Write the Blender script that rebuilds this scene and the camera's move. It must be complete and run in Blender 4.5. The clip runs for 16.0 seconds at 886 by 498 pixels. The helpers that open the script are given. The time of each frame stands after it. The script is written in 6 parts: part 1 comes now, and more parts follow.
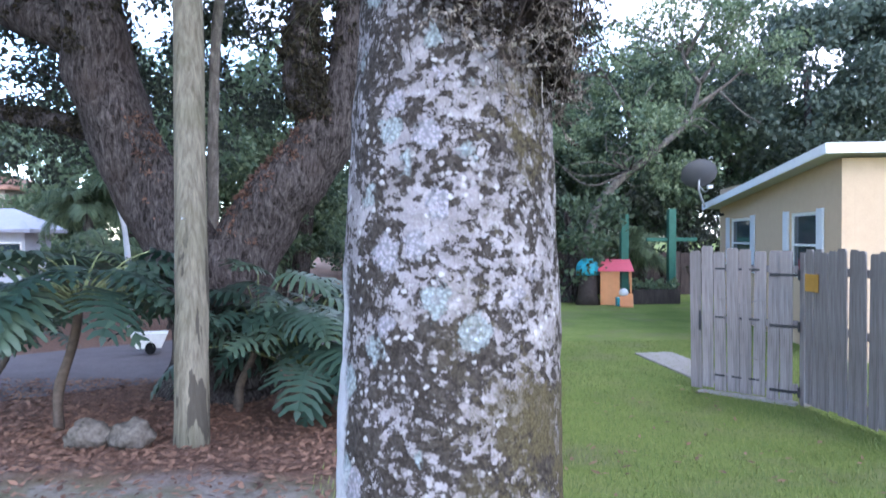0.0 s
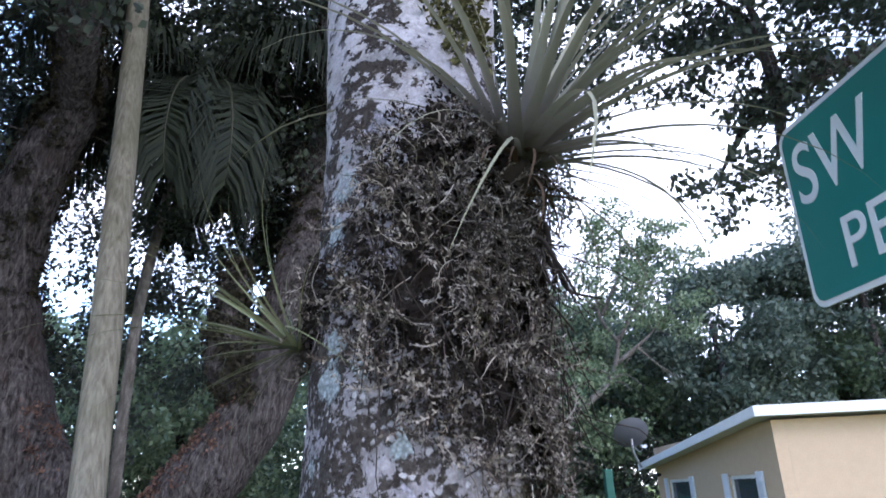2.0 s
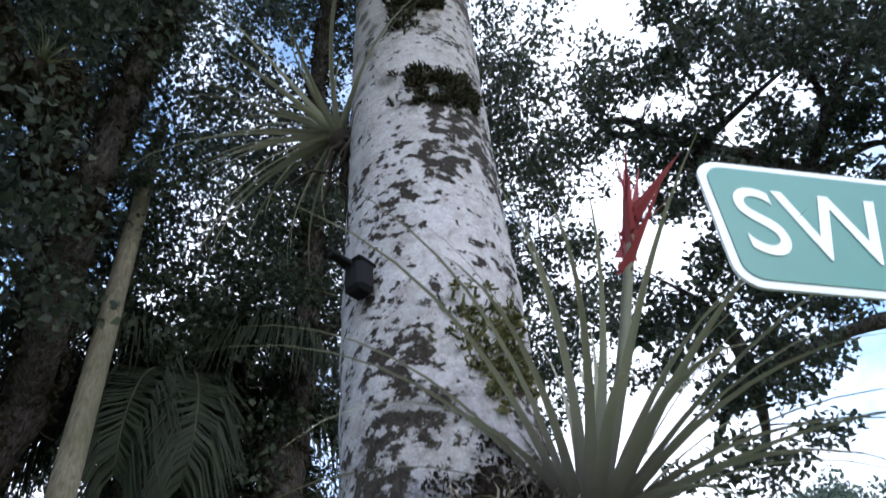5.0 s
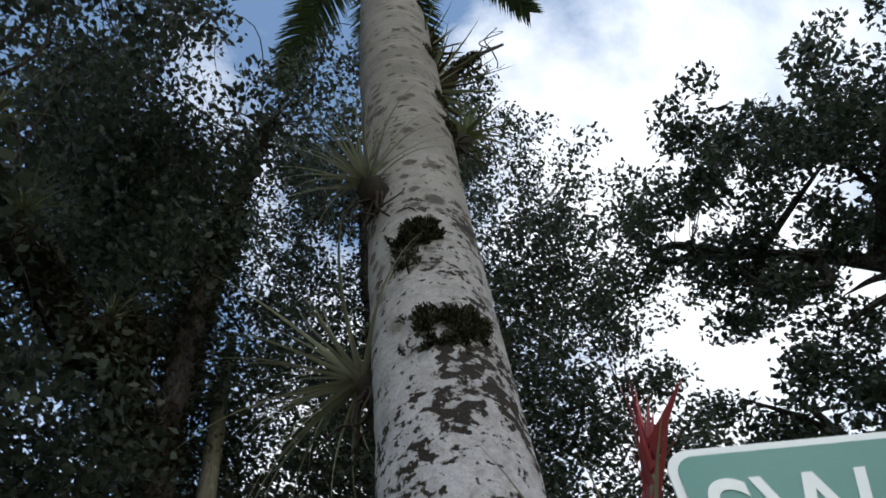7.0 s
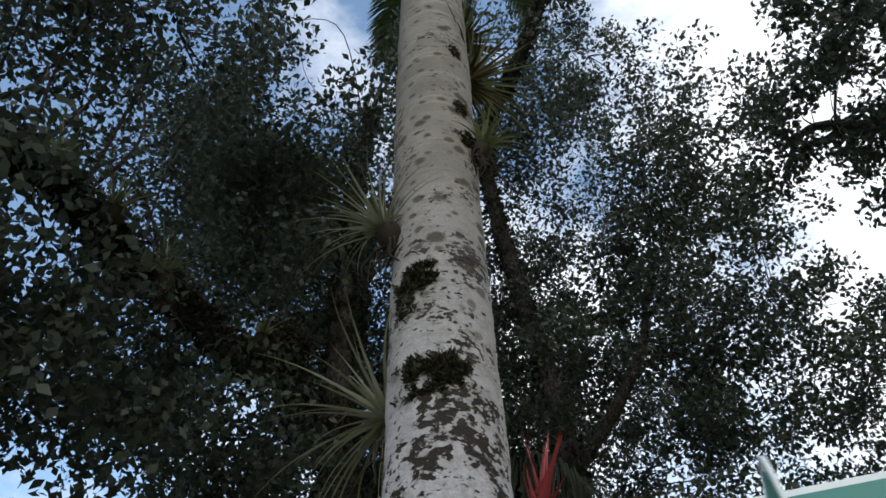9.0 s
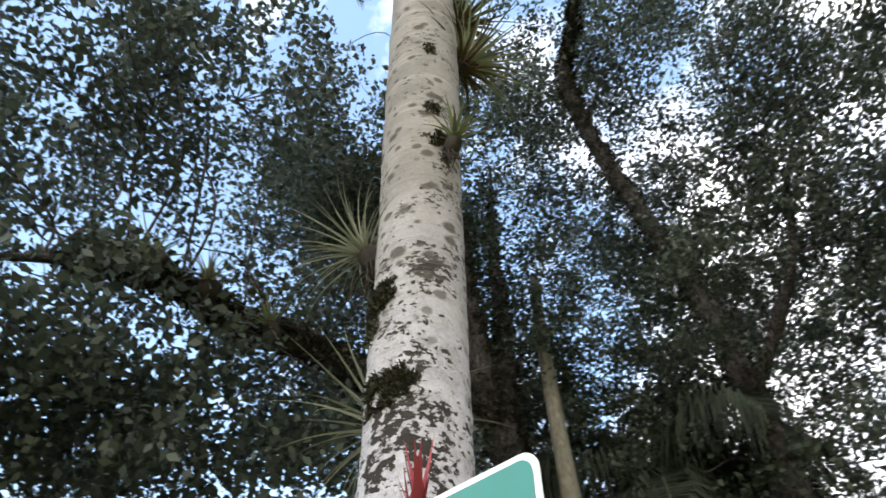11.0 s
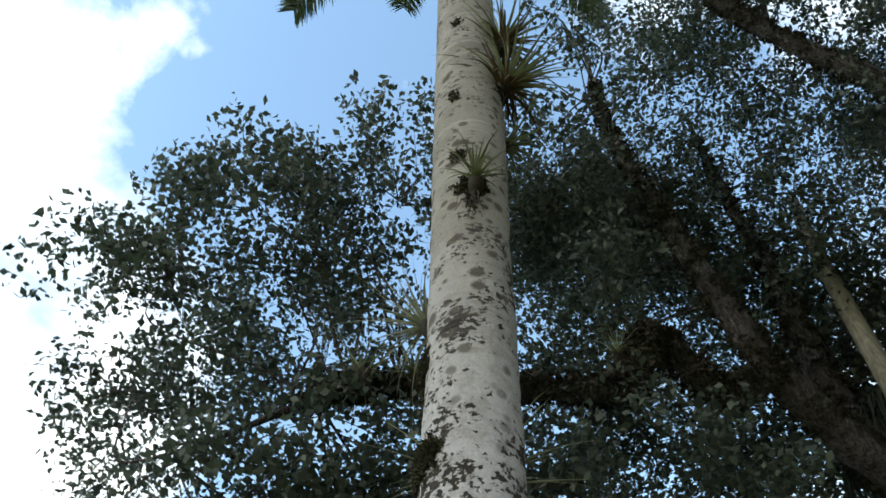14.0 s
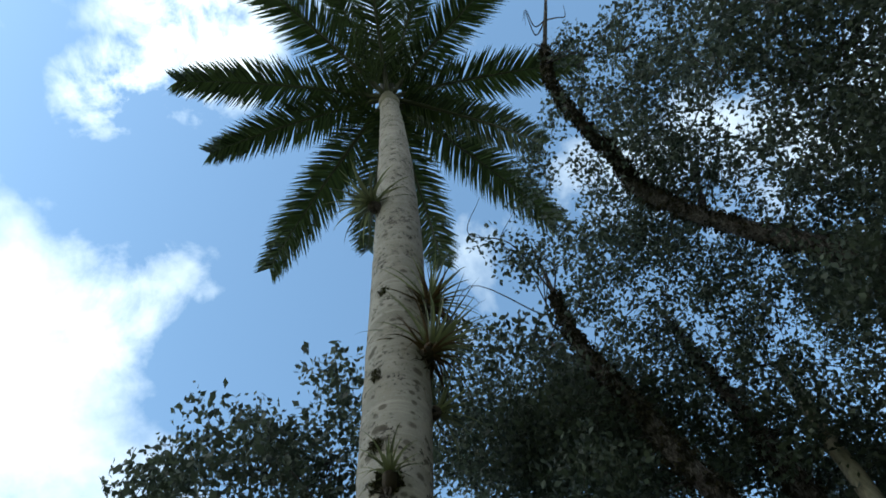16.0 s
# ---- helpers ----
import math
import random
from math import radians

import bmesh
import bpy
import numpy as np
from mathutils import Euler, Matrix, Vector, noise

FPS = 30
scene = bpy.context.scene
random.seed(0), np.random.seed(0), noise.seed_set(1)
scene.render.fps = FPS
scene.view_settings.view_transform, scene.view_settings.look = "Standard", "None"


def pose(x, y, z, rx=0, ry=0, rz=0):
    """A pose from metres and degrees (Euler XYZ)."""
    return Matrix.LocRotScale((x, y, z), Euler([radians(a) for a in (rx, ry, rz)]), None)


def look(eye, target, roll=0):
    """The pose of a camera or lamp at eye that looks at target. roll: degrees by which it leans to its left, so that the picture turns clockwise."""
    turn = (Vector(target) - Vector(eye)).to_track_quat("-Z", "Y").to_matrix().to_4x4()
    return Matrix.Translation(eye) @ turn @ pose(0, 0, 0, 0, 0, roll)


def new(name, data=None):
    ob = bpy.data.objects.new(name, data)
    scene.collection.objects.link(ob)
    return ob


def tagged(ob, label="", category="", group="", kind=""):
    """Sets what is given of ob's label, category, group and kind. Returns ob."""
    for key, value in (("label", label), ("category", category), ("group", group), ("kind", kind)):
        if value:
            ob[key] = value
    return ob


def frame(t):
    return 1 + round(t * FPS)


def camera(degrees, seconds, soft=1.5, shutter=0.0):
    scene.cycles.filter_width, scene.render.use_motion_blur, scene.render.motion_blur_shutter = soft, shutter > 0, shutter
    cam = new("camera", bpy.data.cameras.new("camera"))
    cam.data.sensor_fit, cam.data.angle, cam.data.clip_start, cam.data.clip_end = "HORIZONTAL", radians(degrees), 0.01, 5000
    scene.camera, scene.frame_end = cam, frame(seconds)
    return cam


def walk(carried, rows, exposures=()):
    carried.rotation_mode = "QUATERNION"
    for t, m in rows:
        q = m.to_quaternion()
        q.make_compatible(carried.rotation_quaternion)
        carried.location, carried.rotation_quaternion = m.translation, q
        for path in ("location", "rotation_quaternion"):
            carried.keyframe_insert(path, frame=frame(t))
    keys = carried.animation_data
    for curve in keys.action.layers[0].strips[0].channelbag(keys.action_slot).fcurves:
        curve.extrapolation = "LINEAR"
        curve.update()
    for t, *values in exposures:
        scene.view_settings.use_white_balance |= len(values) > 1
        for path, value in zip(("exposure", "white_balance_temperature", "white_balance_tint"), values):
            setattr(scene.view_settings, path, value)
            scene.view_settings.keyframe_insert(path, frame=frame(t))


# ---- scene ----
cam = camera(64.9, 16.0, soft=1.6, shutter=0.3)
# seconds, eye in metres, yaw, pitch, roll in degrees
ROWS = [
    (0.0, 0.000, 0.000, 1.600, -0.00, -0.94, 0.24),
    (0.5, -0.020, 0.033, 1.676, -0.08, 4.37, 0.17),
    (1.0, -0.037, 0.080, 1.784, -0.42, 8.85, 1.37),
    (1.5, -0.044, 0.107, 1.870, -2.90, 14.93, 1.62),
    (2.0, -0.076, 0.221, 1.940, -5.78, 19.41, 2.63),
    (2.5, -0.114, 0.332, 1.998, -7.31, 23.64, 2.81),
    (3.0, -0.107, 0.389, 2.029, -7.41, 27.31, 3.10),
    (3.5, -0.069, 0.462, 2.068, -6.49, 30.02, 2.47),
    (4.0, -0.113, 0.492, 2.112, -6.01, 33.40, 3.14),
    (4.5, -0.162, 0.469, 2.176, -6.26, 36.97, 3.94),
    (5.0, -0.193, 0.417, 2.231, -7.92, 41.80, 4.59),
    (7.5, 0.120, 0.030, 2.370, 10.28, 56.60, 7.92),
    (8.0, 0.312, -0.177, 2.363, 16.68, 55.08, 7.15),
    (10.5, 1.474, -0.078, 2.198, 34.09, 49.20, 3.39),
    (11.0, 1.700, 0.162, 2.216, 45.10, 50.13, 4.00),
    (11.5, 1.867, 0.363, 2.225, 54.72, 50.52, 0.85),
    (12.0, 2.036, 0.484, 2.207, 58.02, 51.76, 1.37),
    (12.5, 2.261, 0.604, 2.235, 65.06, 51.16, 2.29),
    (13.0, 2.369, 0.801, 2.224, 67.55, 51.42, 2.34),
    (13.5, 2.408, 1.081, 2.219, 73.75, 52.12, 0.29),
    (14.0, 2.481, 1.279, 2.202, 81.41, 53.24, 1.52),
    (14.5, 2.692, 1.528, 2.183, 86.03, 55.56, 3.67),
    (15.0, 2.883, 1.736, 2.246, 88.72, 59.31, 5.00),
    (15.5, 3.006, 1.907, 2.308, 90.37, 65.64, 4.47),
    (16.0, 3.087, 1.944, 2.308, 91.04, 69.89, 5.14),
]
EXPOSE = [(0.0, 2.48, 5450, 22), (1.0, 2.3, 5500, 23), (1.5, 2.1, 5500, 23), (2.5, 2.05, 5550, 22), (3.5, 2.1, 5650, 18), (4.0, 1.95, 5700, 16), (5.2, 1.5, 5900, 14), (7.5, 0.68, 6400, 10), (8.2, 0.68, 6400, 10), (10.5, 1.8, 6700, 12), (11.0, 2.1, 6800, 13), (11.5, 2.2, 6950, 14), (12.5, 2.1, 7050, 14), (14.0, 1.5, 6600, 3), (15.0, 1.22, 6350, 1), (16.0, 1.0, 6050, 0)]
walk(cam, [(t, pose(x, y, z, 90 + pitch, roll, yaw)) for t, x, y, z, yaw, pitch, roll in ROWS], EXPOSE)

# ---- world and light ----
SUN_ELEV, SUN_AZ = radians(32), radians(150)  # azimuth clockwise from +y
world = bpy.data.worlds.new("sky")
scene.world = world
world.use_nodes = True
wt = world.node_tree
wt.nodes.clear()


def wnode(kind, **sets):
    n = wt.nodes.new(kind)
    for k, val in sets.items():
        n.inputs[k].default_value = val
    return n


sky = wt.nodes.new("ShaderNodeTexSky")
sky.sky_type = "NISHITA"
sky.sun_disc = False
sky.sun_elevation, sky.sun_rotation = SUN_ELEV, SUN_AZ
sky.air_density, sky.dust_density, sky.ozone_density = 1.0, 0.5, 0.4
way = wt.nodes.new("ShaderNodeTexCoord")
cloud_noise = wnode("ShaderNodeTexNoise", Scale=2.1, Detail=9.0, Roughness=0.58, Distortion=0.25)
wt.links.new(way.outputs["Generated"], cloud_noise.inputs["Vector"])
lean_dot = wt.nodes.new("ShaderNodeVectorMath")
lean_dot.operation = "DOT_PRODUCT"
lean_dot.inputs[1].default_value = (0.17, 0.05, -0.03)
wt.links.new(way.outputs["Generated"], lean_dot.inputs[0])
cloud_sum = wt.nodes.new("ShaderNodeMath")
cloud_sum.operation = "ADD"
wt.links.new(cloud_noise.outputs["Fac"], cloud_sum.inputs[0])
wt.links.new(lean_dot.outputs["Value"], cloud_sum.inputs[1])
# the bank of cloud low in the west
bank_dot = wt.nodes.new("ShaderNodeVectorMath")
bank_dot.operation = "DOT_PRODUCT"
bank_dot.inputs[1].default_value = Vector((-0.60, -0.58, 0.55)).normalized()
wt.links.new(way.outputs["Generated"], bank_dot.inputs[0])
bank = wt.nodes.new("ShaderNodeMapRange")
bank.inputs["From Min"].default_value, bank.inputs["From Max"].default_value = 0.872, 0.955
bank.inputs["To Min"].default_value, bank.inputs["To Max"].default_value = 0.0, 0.28
wt.links.new(bank_dot.outputs["Value"], bank.inputs["Value"])
cloud_all = wt.nodes.new("ShaderNodeMath")
cloud_all.operation = "ADD"
wt.links.new(cloud_sum.outputs[0], cloud_all.inputs[0])
wt.links.new(bank.outputs[0], cloud_all.inputs[1])
# the blue opening beside it
gap_dot = wt.nodes.new("ShaderNodeVectorMath")
gap_dot.operation = "DOT_PRODUCT"
gap_dot.inputs[1].default_value = Vector((-0.33, -0.20, 0.92)).normalized()
wt.links.new(way.outputs["Generated"], gap_dot.inputs[0])
gap = wt.nodes.new("ShaderNodeMapRange")
gap.inputs["From Min"].default_value, gap.inputs["From Max"].default_value = 0.94, 0.99
gap.inputs["To Min"].default_value, gap.inputs["To Max"].default_value = 0.0, 0.12
wt.links.new(gap_dot.outputs["Value"], gap.inputs["Value"])
cloud_left = wt.nodes.new("ShaderNodeMath")
cloud_left.operation = "SUBTRACT"
wt.links.new(cloud_all.outputs[0], cloud_left.inputs[0])
wt.links.new(gap.outputs[0], cloud_left.inputs[1])
# small tufts and a thin veil above the bank
cloud_end = cloud_left
tuft_noise = wnode("ShaderNodeTexNoise", Scale=9.0, Detail=8.0, Roughness=0.62, Distortion=0.4)
wt.links.new(way.outputs["Generated"], tuft_noise.inputs["Vector"])
tuft_rough = wt.nodes.new("ShaderNodeMapRange")
tuft_rough.inputs["From Min"].default_value, tuft_rough.inputs["From Max"].default_value = 0.36, 0.62
wt.links.new(tuft_noise.outputs["Fac"], tuft_rough.inputs["Value"])
for tuft_way, tuft_wide, tuft_gain in (((-0.12, -0.35, 0.93), 0.9968, 0.25), ((-0.045, -0.24, 0.967), 0.991, 0.34), ((-0.36, -0.33, 0.87), 0.985, 0.10)):
    tuft_dot = wt.nodes.new("ShaderNodeVectorMath")
    tuft_dot.operation = "DOT_PRODUCT"
    tuft_dot.inputs[1].default_value = Vector(tuft_way).normalized()
    wt.links.new(way.outputs["Generated"], tuft_dot.inputs[0])
    tuft = wt.nodes.new("ShaderNodeMapRange")
    tuft.inputs["From Min"].default_value, tuft.inputs["From Max"].default_value = tuft_wide, 0.9998
    tuft.inputs["To Min"].default_value, tuft.inputs["To Max"].default_value = 0.0, tuft_gain
    wt.links.new(tuft_dot.outputs["Value"], tuft.inputs["Value"])
    tuft_part = wt.nodes.new("ShaderNodeMath")
    tuft_part.operation = "MULTIPLY"
    wt.links.new(tuft.outputs[0], tuft_part.inputs[0])
    wt.links.new(tuft_rough.outputs[0], tuft_part.inputs[1])
    tuft_sum = wt.nodes.new("ShaderNodeMath")
    tuft_sum.operation = "ADD"
    wt.links.new(cloud_end.outputs[0], tuft_sum.inputs[0])
    wt.links.new(tuft_part.outputs[0], tuft_sum.inputs[1])
    cloud_end = tuft_sum
cloud_ramp = wt.nodes.new("ShaderNodeValToRGB")
cloud_ramp.color_ramp.elements[0].position = 0.46
cloud_ramp.color_ramp.elements[1].position = 0.63
wt.links.new(cloud_end.outputs[0], cloud_ramp.inputs["Fac"])
cloud_mix = wt.nodes.new("ShaderNodeMixRGB")
cloud_mix.inputs["Color2"].default_value = (4.8, 5.0, 5.3, 1)
wt.links.new(cloud_ramp.outputs["Color"], cloud_mix.inputs["Fac"])
sky_gain = wt.nodes.new("ShaderNodeMixRGB")
sky_gain.blend_type = "MULTIPLY"
sky_gain.inputs["Fac"].default_value = 1.0
sky_gain.inputs["Color2"].default_value = (1.14, 1.18, 1.13, 1)
wt.links.new(sky.outputs["Color"], sky_gain.inputs["Color1"])
wt.links.new(sky_gain.outputs["Color"], cloud_mix.inputs["Color1"])
wbg = wnode("ShaderNodeBackground", Strength=0.15)
wt.links.new(cloud_mix.outputs["Color"], wbg.inputs["Color"])
wout = wt.nodes.new("ShaderNodeOutputWorld")
wt.links.new(wbg.outputs[0], wout.inputs["Surface"])

sun_data = bpy.data.lights.new("sun", "SUN")
sun_data.energy, sun_data.angle, sun_data.color = 0.35, radians(20), (1.0, 0.93, 0.84)
sun_lamp = new("sun", sun_data)
sun_lamp.matrix_world = look((0, 0, 30), (-30 * math.sin(SUN_AZ) * math.cos(SUN_ELEV), -30 * math.cos(SUN_AZ) * math.cos(SUN_ELEV), 30 - 30 * math.sin(SUN_ELEV)))
tagged(sun_lamp, kind="structure")


# ---- materials ----
class Nodes:
    """A small writer of node materials."""

    def __init__(self, name, rough=0.8):
        self.mat = bpy.data.materials.new(name)
        self.mat.use_nodes = True
        self.tree = self.mat.node_tree
        self.bsdf = self.tree.nodes["Principled BSDF"]
        self.bsdf.inputs["Roughness"].default_value = rough
        self.bsdf.inputs["Specular IOR Level"].default_value = 0.12 if rough > 0.75 else 0.4
        self.coord = self.tree.nodes.new("ShaderNodeTexCoord").outputs["Object"]

    def node(self, kind, **sets):
        n = self.tree.nodes.new(kind)
        for k, val in sets.items():
            n.inputs[k].default_value = val
        return n

    def link(self, a, b):
        self.tree.links.new(a, b)

    def stretch(self, s):
        n = self.node("ShaderNodeMapping", Scale=s)
        self.link(self.coord, n.inputs["Vector"])
        return n.outputs["Vector"]

    def noise(self, scale, detail=5.0, rough=0.55, vec=None, bend=0.0):
        n = self.node("ShaderNodeTexNoise", Scale=scale, Detail=detail, Roughness=rough, Distortion=bend)
        self.link(vec or self.coord, n.inputs["Vector"])
        return n.outputs["Fac"]

    def cells(self, scale, vec=None, feature="F1"):
        n = self.node("ShaderNodeTexVoronoi", Scale=scale)
        n.feature = feature
        self.link(vec or self.coord, n.inputs["Vector"])
        return n

    def ramp(self, fac, stops):
        n = self.tree.nodes.new("ShaderNodeValToRGB")
        r = n.color_ramp
        while len(r.elements) < len(stops):
            r.elements.new(0.5)
        for e, (p, c) in zip(r.elements, stops):
            e.position = p
            e.color = (c, c, c, 1) if isinstance(c, (int, float)) else (*c, 1)
        self.link(fac, n.inputs["Fac"])
        return n.outputs["Color"]

    def mix(self, fac, a, b, mode="MIX"):
        n = self.tree.nodes.new("ShaderNodeMixRGB")
        n.blend_type = mode
        for sock, val in ((n.inputs["Fac"], fac), (n.inputs["Color1"], a), (n.inputs["Color2"], b)):
            if isinstance(val, (int, float)):
                sock.default_value = val if sock.name == "Fac" else (val, val, val, 1)
            elif isinstance(val, tuple):
                sock.default_value = (*val, 1)
            else:
                self.link(val, sock)
        return n.outputs["Color"]

    def math(self, op, a, b=0.0, clamp=False):
        n = self.tree.nodes.new("ShaderNodeMath")
        n.operation, n.use_clamp = op, clamp
        for sock, val in ((n.inputs[0], a), (n.inputs[1], b)):
            if isinstance(val, (int, float)):
                sock.default_value = val
            else:
                self.link(val, sock)
        return n.outputs[0]

    def axis(self, which):
        n = self.tree.nodes.new("ShaderNodeSeparateXYZ")
        self.link(self.coord, n.inputs[0])
        return n.outputs[which]

    def random(self):
        return self.tree.nodes.new("ShaderNodeObjectInfo").outputs["Random"]

    def island(self):
        return self.tree.nodes.new("ShaderNodeNewGeometry").outputs["Random Per Island"]

    def color(self, c):
        if isinstance(c, tuple):
            self.bsdf.inputs["Base Color"].default_value = (*c, 1)
        else:
            self.link(c, self.bsdf.inputs["Base Color"])
        return self

    def bump(self, height, strength=0.4, distance=0.01):
        n = self.node("ShaderNodeBump", Strength=strength, Distance=distance)
        self.link(height, n.inputs["Height"])
        self.link(n.outputs["Normal"], self.bsdf.inputs["Normal"])
        return self

    def shine(self, amount, color):
        """Light that shines through a thin leaf."""
        tr = self.node("ShaderNodeBsdfTranslucent")
        self.link(color, tr.inputs["Color"]) if not isinstance(color, tuple) else None
        if isinstance(color, tuple):
            tr.inputs["Color"].default_value = (*color, 1)
        m = self.node("ShaderNodeMixShader", Fac=amount)
        self.link(self.bsdf.outputs[0], m.inputs[1])
        self.link(tr.outputs[0], m.inputs[2])
        self.link(m.outputs[0], self.tree.nodes["Material Output"].inputs["Surface"])
        return self


def plain(name, color, rough=0.7, vary=0.25, scale=14.0, metal=0.0, bump=0.15):
    m = Nodes(name, rough)
    m.bsdf.inputs["Metallic"].default_value = metal
    n = m.noise(scale, 6)
    big = m.noise(scale * 0.17, 3)
    k = m.math("ADD", m.math("MULTIPLY", n, 0.6), m.math("MULTIPLY", big, 0.4))
    lo = tuple(c * (1 - vary) for c in color)
    hi = tuple(min(1, c * (1 + vary)) for c in color)
    m.color(m.ramp(k, [(0.3, lo), (0.7, hi)])).bump(n, bump, 0.004)
    return m.mat


def leaf_material(name, dark, light, thin=0.35, rough=0.55, by_object=False):
    m = Nodes(name, rough)
    k = m.random() if by_object else m.island()
    big = m.noise(0.35, 3)
    mid = tuple((a + b) / 2 for a, b in zip(dark, light))
    c = m.ramp(m.math("ADD", m.math("MULTIPLY", k, 0.6), m.math("MULTIPLY", big, 0.4)), [(0.2, dark), (0.5, mid), (0.85, light)])
    m.color(c)
    m.bsdf.inputs["Specular IOR Level"].default_value = 0.35
    m.shine(thin, c)
    return m.mat


def palm_bark():
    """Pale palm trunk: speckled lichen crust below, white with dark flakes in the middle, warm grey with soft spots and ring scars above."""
    m = Nodes("palm_bark", 0.85)
    z = m.axis("Z")
    x = m.axis("X")
    hi = m.math("MULTIPLY", m.math("SUBTRACT", z, 2.35), 1.3, clamp=True)
    clean = m.math("MULTIPLY", m.math("SUBTRACT", z, 3.45), 1.0, clamp=True)
    top = m.math("MULTIPLY", m.math("SUBTRACT", z, 4.6), 0.6, clamp=True)
    low = m.math("SUBTRACT", 1.0, hi)
    fine = m.noise(75, 8, 0.68)
    grain = m.noise(210, 4, 0.6)
    wide = m.noise(3.2, 5, 0.6)
    mid = m.noise(13, 8, 0.66, bend=0.5)
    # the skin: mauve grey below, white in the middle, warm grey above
    under = m.mix(m.ramp(mid, [(0.36, 0.0), (0.64, 1.0)]), (0.350, 0.325, 0.335), (0.140, 0.122, 0.116))
    under = m.mix(m.math("MULTIPLY", m.ramp(wide, [(0.45, 0.0), (0.6, 1.0)]), 0.35), under, (0.26, 0.235, 0.26))
    white = m.mix(m.ramp(mid, [(0.45, 0.0), (0.66, 1.0)]), (0.415, 0.392, 0.405), (0.25, 0.23, 0.23))
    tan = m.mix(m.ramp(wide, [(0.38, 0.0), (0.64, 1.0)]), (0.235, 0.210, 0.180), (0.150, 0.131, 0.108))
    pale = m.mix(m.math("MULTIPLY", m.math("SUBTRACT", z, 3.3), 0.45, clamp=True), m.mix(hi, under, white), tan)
    pale = m.mix(m.math("MULTIPLY", m.ramp(fine, [(0.44, 0.0), (0.68, 1.0)]), 0.42), pale, (0.15, 0.134, 0.124))
    pale = m.mix(m.math("MULTIPLY", m.ramp(grain, [(0.5, 0.0), (0.72, 1.0)]), 0.28), pale, (0.56, 0.54, 0.55))
    # dark crust: crowded and speckled below, flakes in the middle, few above
    small = m.noise(34, 10, 0.72, m.stretch((1, 1, 1.15)), 0.2)
    flake = m.noise(25, 9, 0.63, m.stretch((1, 1, 1.45)), 0.15)
    crowd = m.math("MULTIPLY", m.math("SUBTRACT", m.noise(5.4, 6, 0.62), 0.5), 0.66)
    drift = m.math("MULTIPLY", m.math("MULTIPLY", m.math("SUBTRACT", m.noise(2.4, 4, 0.6), 0.5), 0.55), hi)
    crust_in = m.math("ADD", m.math("ADD", m.mix(hi, small, flake), crowd), drift)
    crust_in = m.math("SUBTRACT", crust_in, m.math("SUBTRACT", m.math("MULTIPLY", hi, 0.072), 0.026))
    crust_in = m.math("SUBTRACT", crust_in, m.math("ADD", m.math("MULTIPLY", clean, 0.058), m.math("MULTIPLY", top, 0.03)))
    crust = m.ramp(crust_in, [(0.492, 0.0), (0.516, 1.0)])
    dark = m.mix(m.ramp(grain, [(0.3, 0.0), (0.7, 1.0)]), (0.013, 0.010, 0.009), (0.040, 0.032, 0.026))
    dark = m.mix(m.math("MULTIPLY", low, m.ramp(fine, [(0.42, 0.0), (0.64, 0.75)])), dark, (0.088, 0.076, 0.066))
    c = m.mix(crust, pale, dark)
    # pale crumbs of lichen over both skin and crust
    crumb = m.cells(62.0)
    crumb_pick = m.node("ShaderNodeSeparateColor")
    m.link(crumb.outputs["Color"], crumb_pick.inputs[0])
    crumb_edge = m.math("ADD", crumb.outputs["Distance"], m.math("MULTIPLY", m.math("SUBTRACT", m.noise(48, 7, 0.7), 0.5), 1.9))
    crumbs = m.math("MULTIPLY", m.ramp(crumb_edge, [(0.26, 1.0), (0.40, 0.0)]), m.ramp(m.math("ADD", crumb_pick.outputs[0], m.math("MULTIPLY", m.math("SUBTRACT", m.noise(7.5, 3), 0.5), 1.3)), [(0.76, 0.0), (0.82, 1.0)]))
    c = m.mix(m.math("MULTIPLY", crumbs, m.math("MULTIPLY", low, 0.8)), c, m.mix(crumb_pick.outputs[1], (0.33, 0.31, 0.31), (0.56, 0.54, 0.54)))
    # blue-green frilled lichen, thickest on the shaded flank, and lavender rosettes
    ros = m.cells(10.5, m.stretch((1, 1, 0.9)))
    frill = m.cells(120.0)
    warp = m.math("ADD", ros.outputs["Distance"], m.math("MULTIPLY", m.math("SUBTRACT", m.noise(34, 8, 0.7), 0.5), 0.95))
    rosette = m.ramp(warp, [(0.30, 1.0), (0.37, 0.0)])
    sel = m.node("ShaderNodeSeparateColor")
    m.link(ros.outputs["Color"], sel.inputs[0])
    pick = m.ramp(m.math("SUBTRACT", sel.outputs[0], m.math("MULTIPLY", x, 1.0)), [(0.52, 0.0), (0.53, 1.0)])
    rosette = m.math("MULTIPLY", m.math("MULTIPLY", rosette, pick), low)
    lich = m.mix(m.ramp(m.math("ADD", sel.outputs[1], x), [(0.50, 0.0), (0.52, 1.0)]), (0.345, 0.385, 0.395), (0.385, 0.350, 0.395))
    lich = m.mix(m.math("MULTIPLY", m.ramp(frill.outputs["Distance"], [(0.25, 0.0), (0.70, 1.0)]), 0.7), lich, (0.13, 0.145, 0.145))
    lich = m.mix(m.math("MULTIPLY", m.ramp(ros.outputs["Distance"], [(0.05, 1.0), (0.16, 0.0)]), 0.45), lich, (0.21, 0.19, 0.215))
    c = m.mix(rosette, c, lich)
    # olive moss on the lawn-side flank
    flank = m.math("MULTIPLY", m.math("ADD", x, 0.05), 4.6, clamp=True)
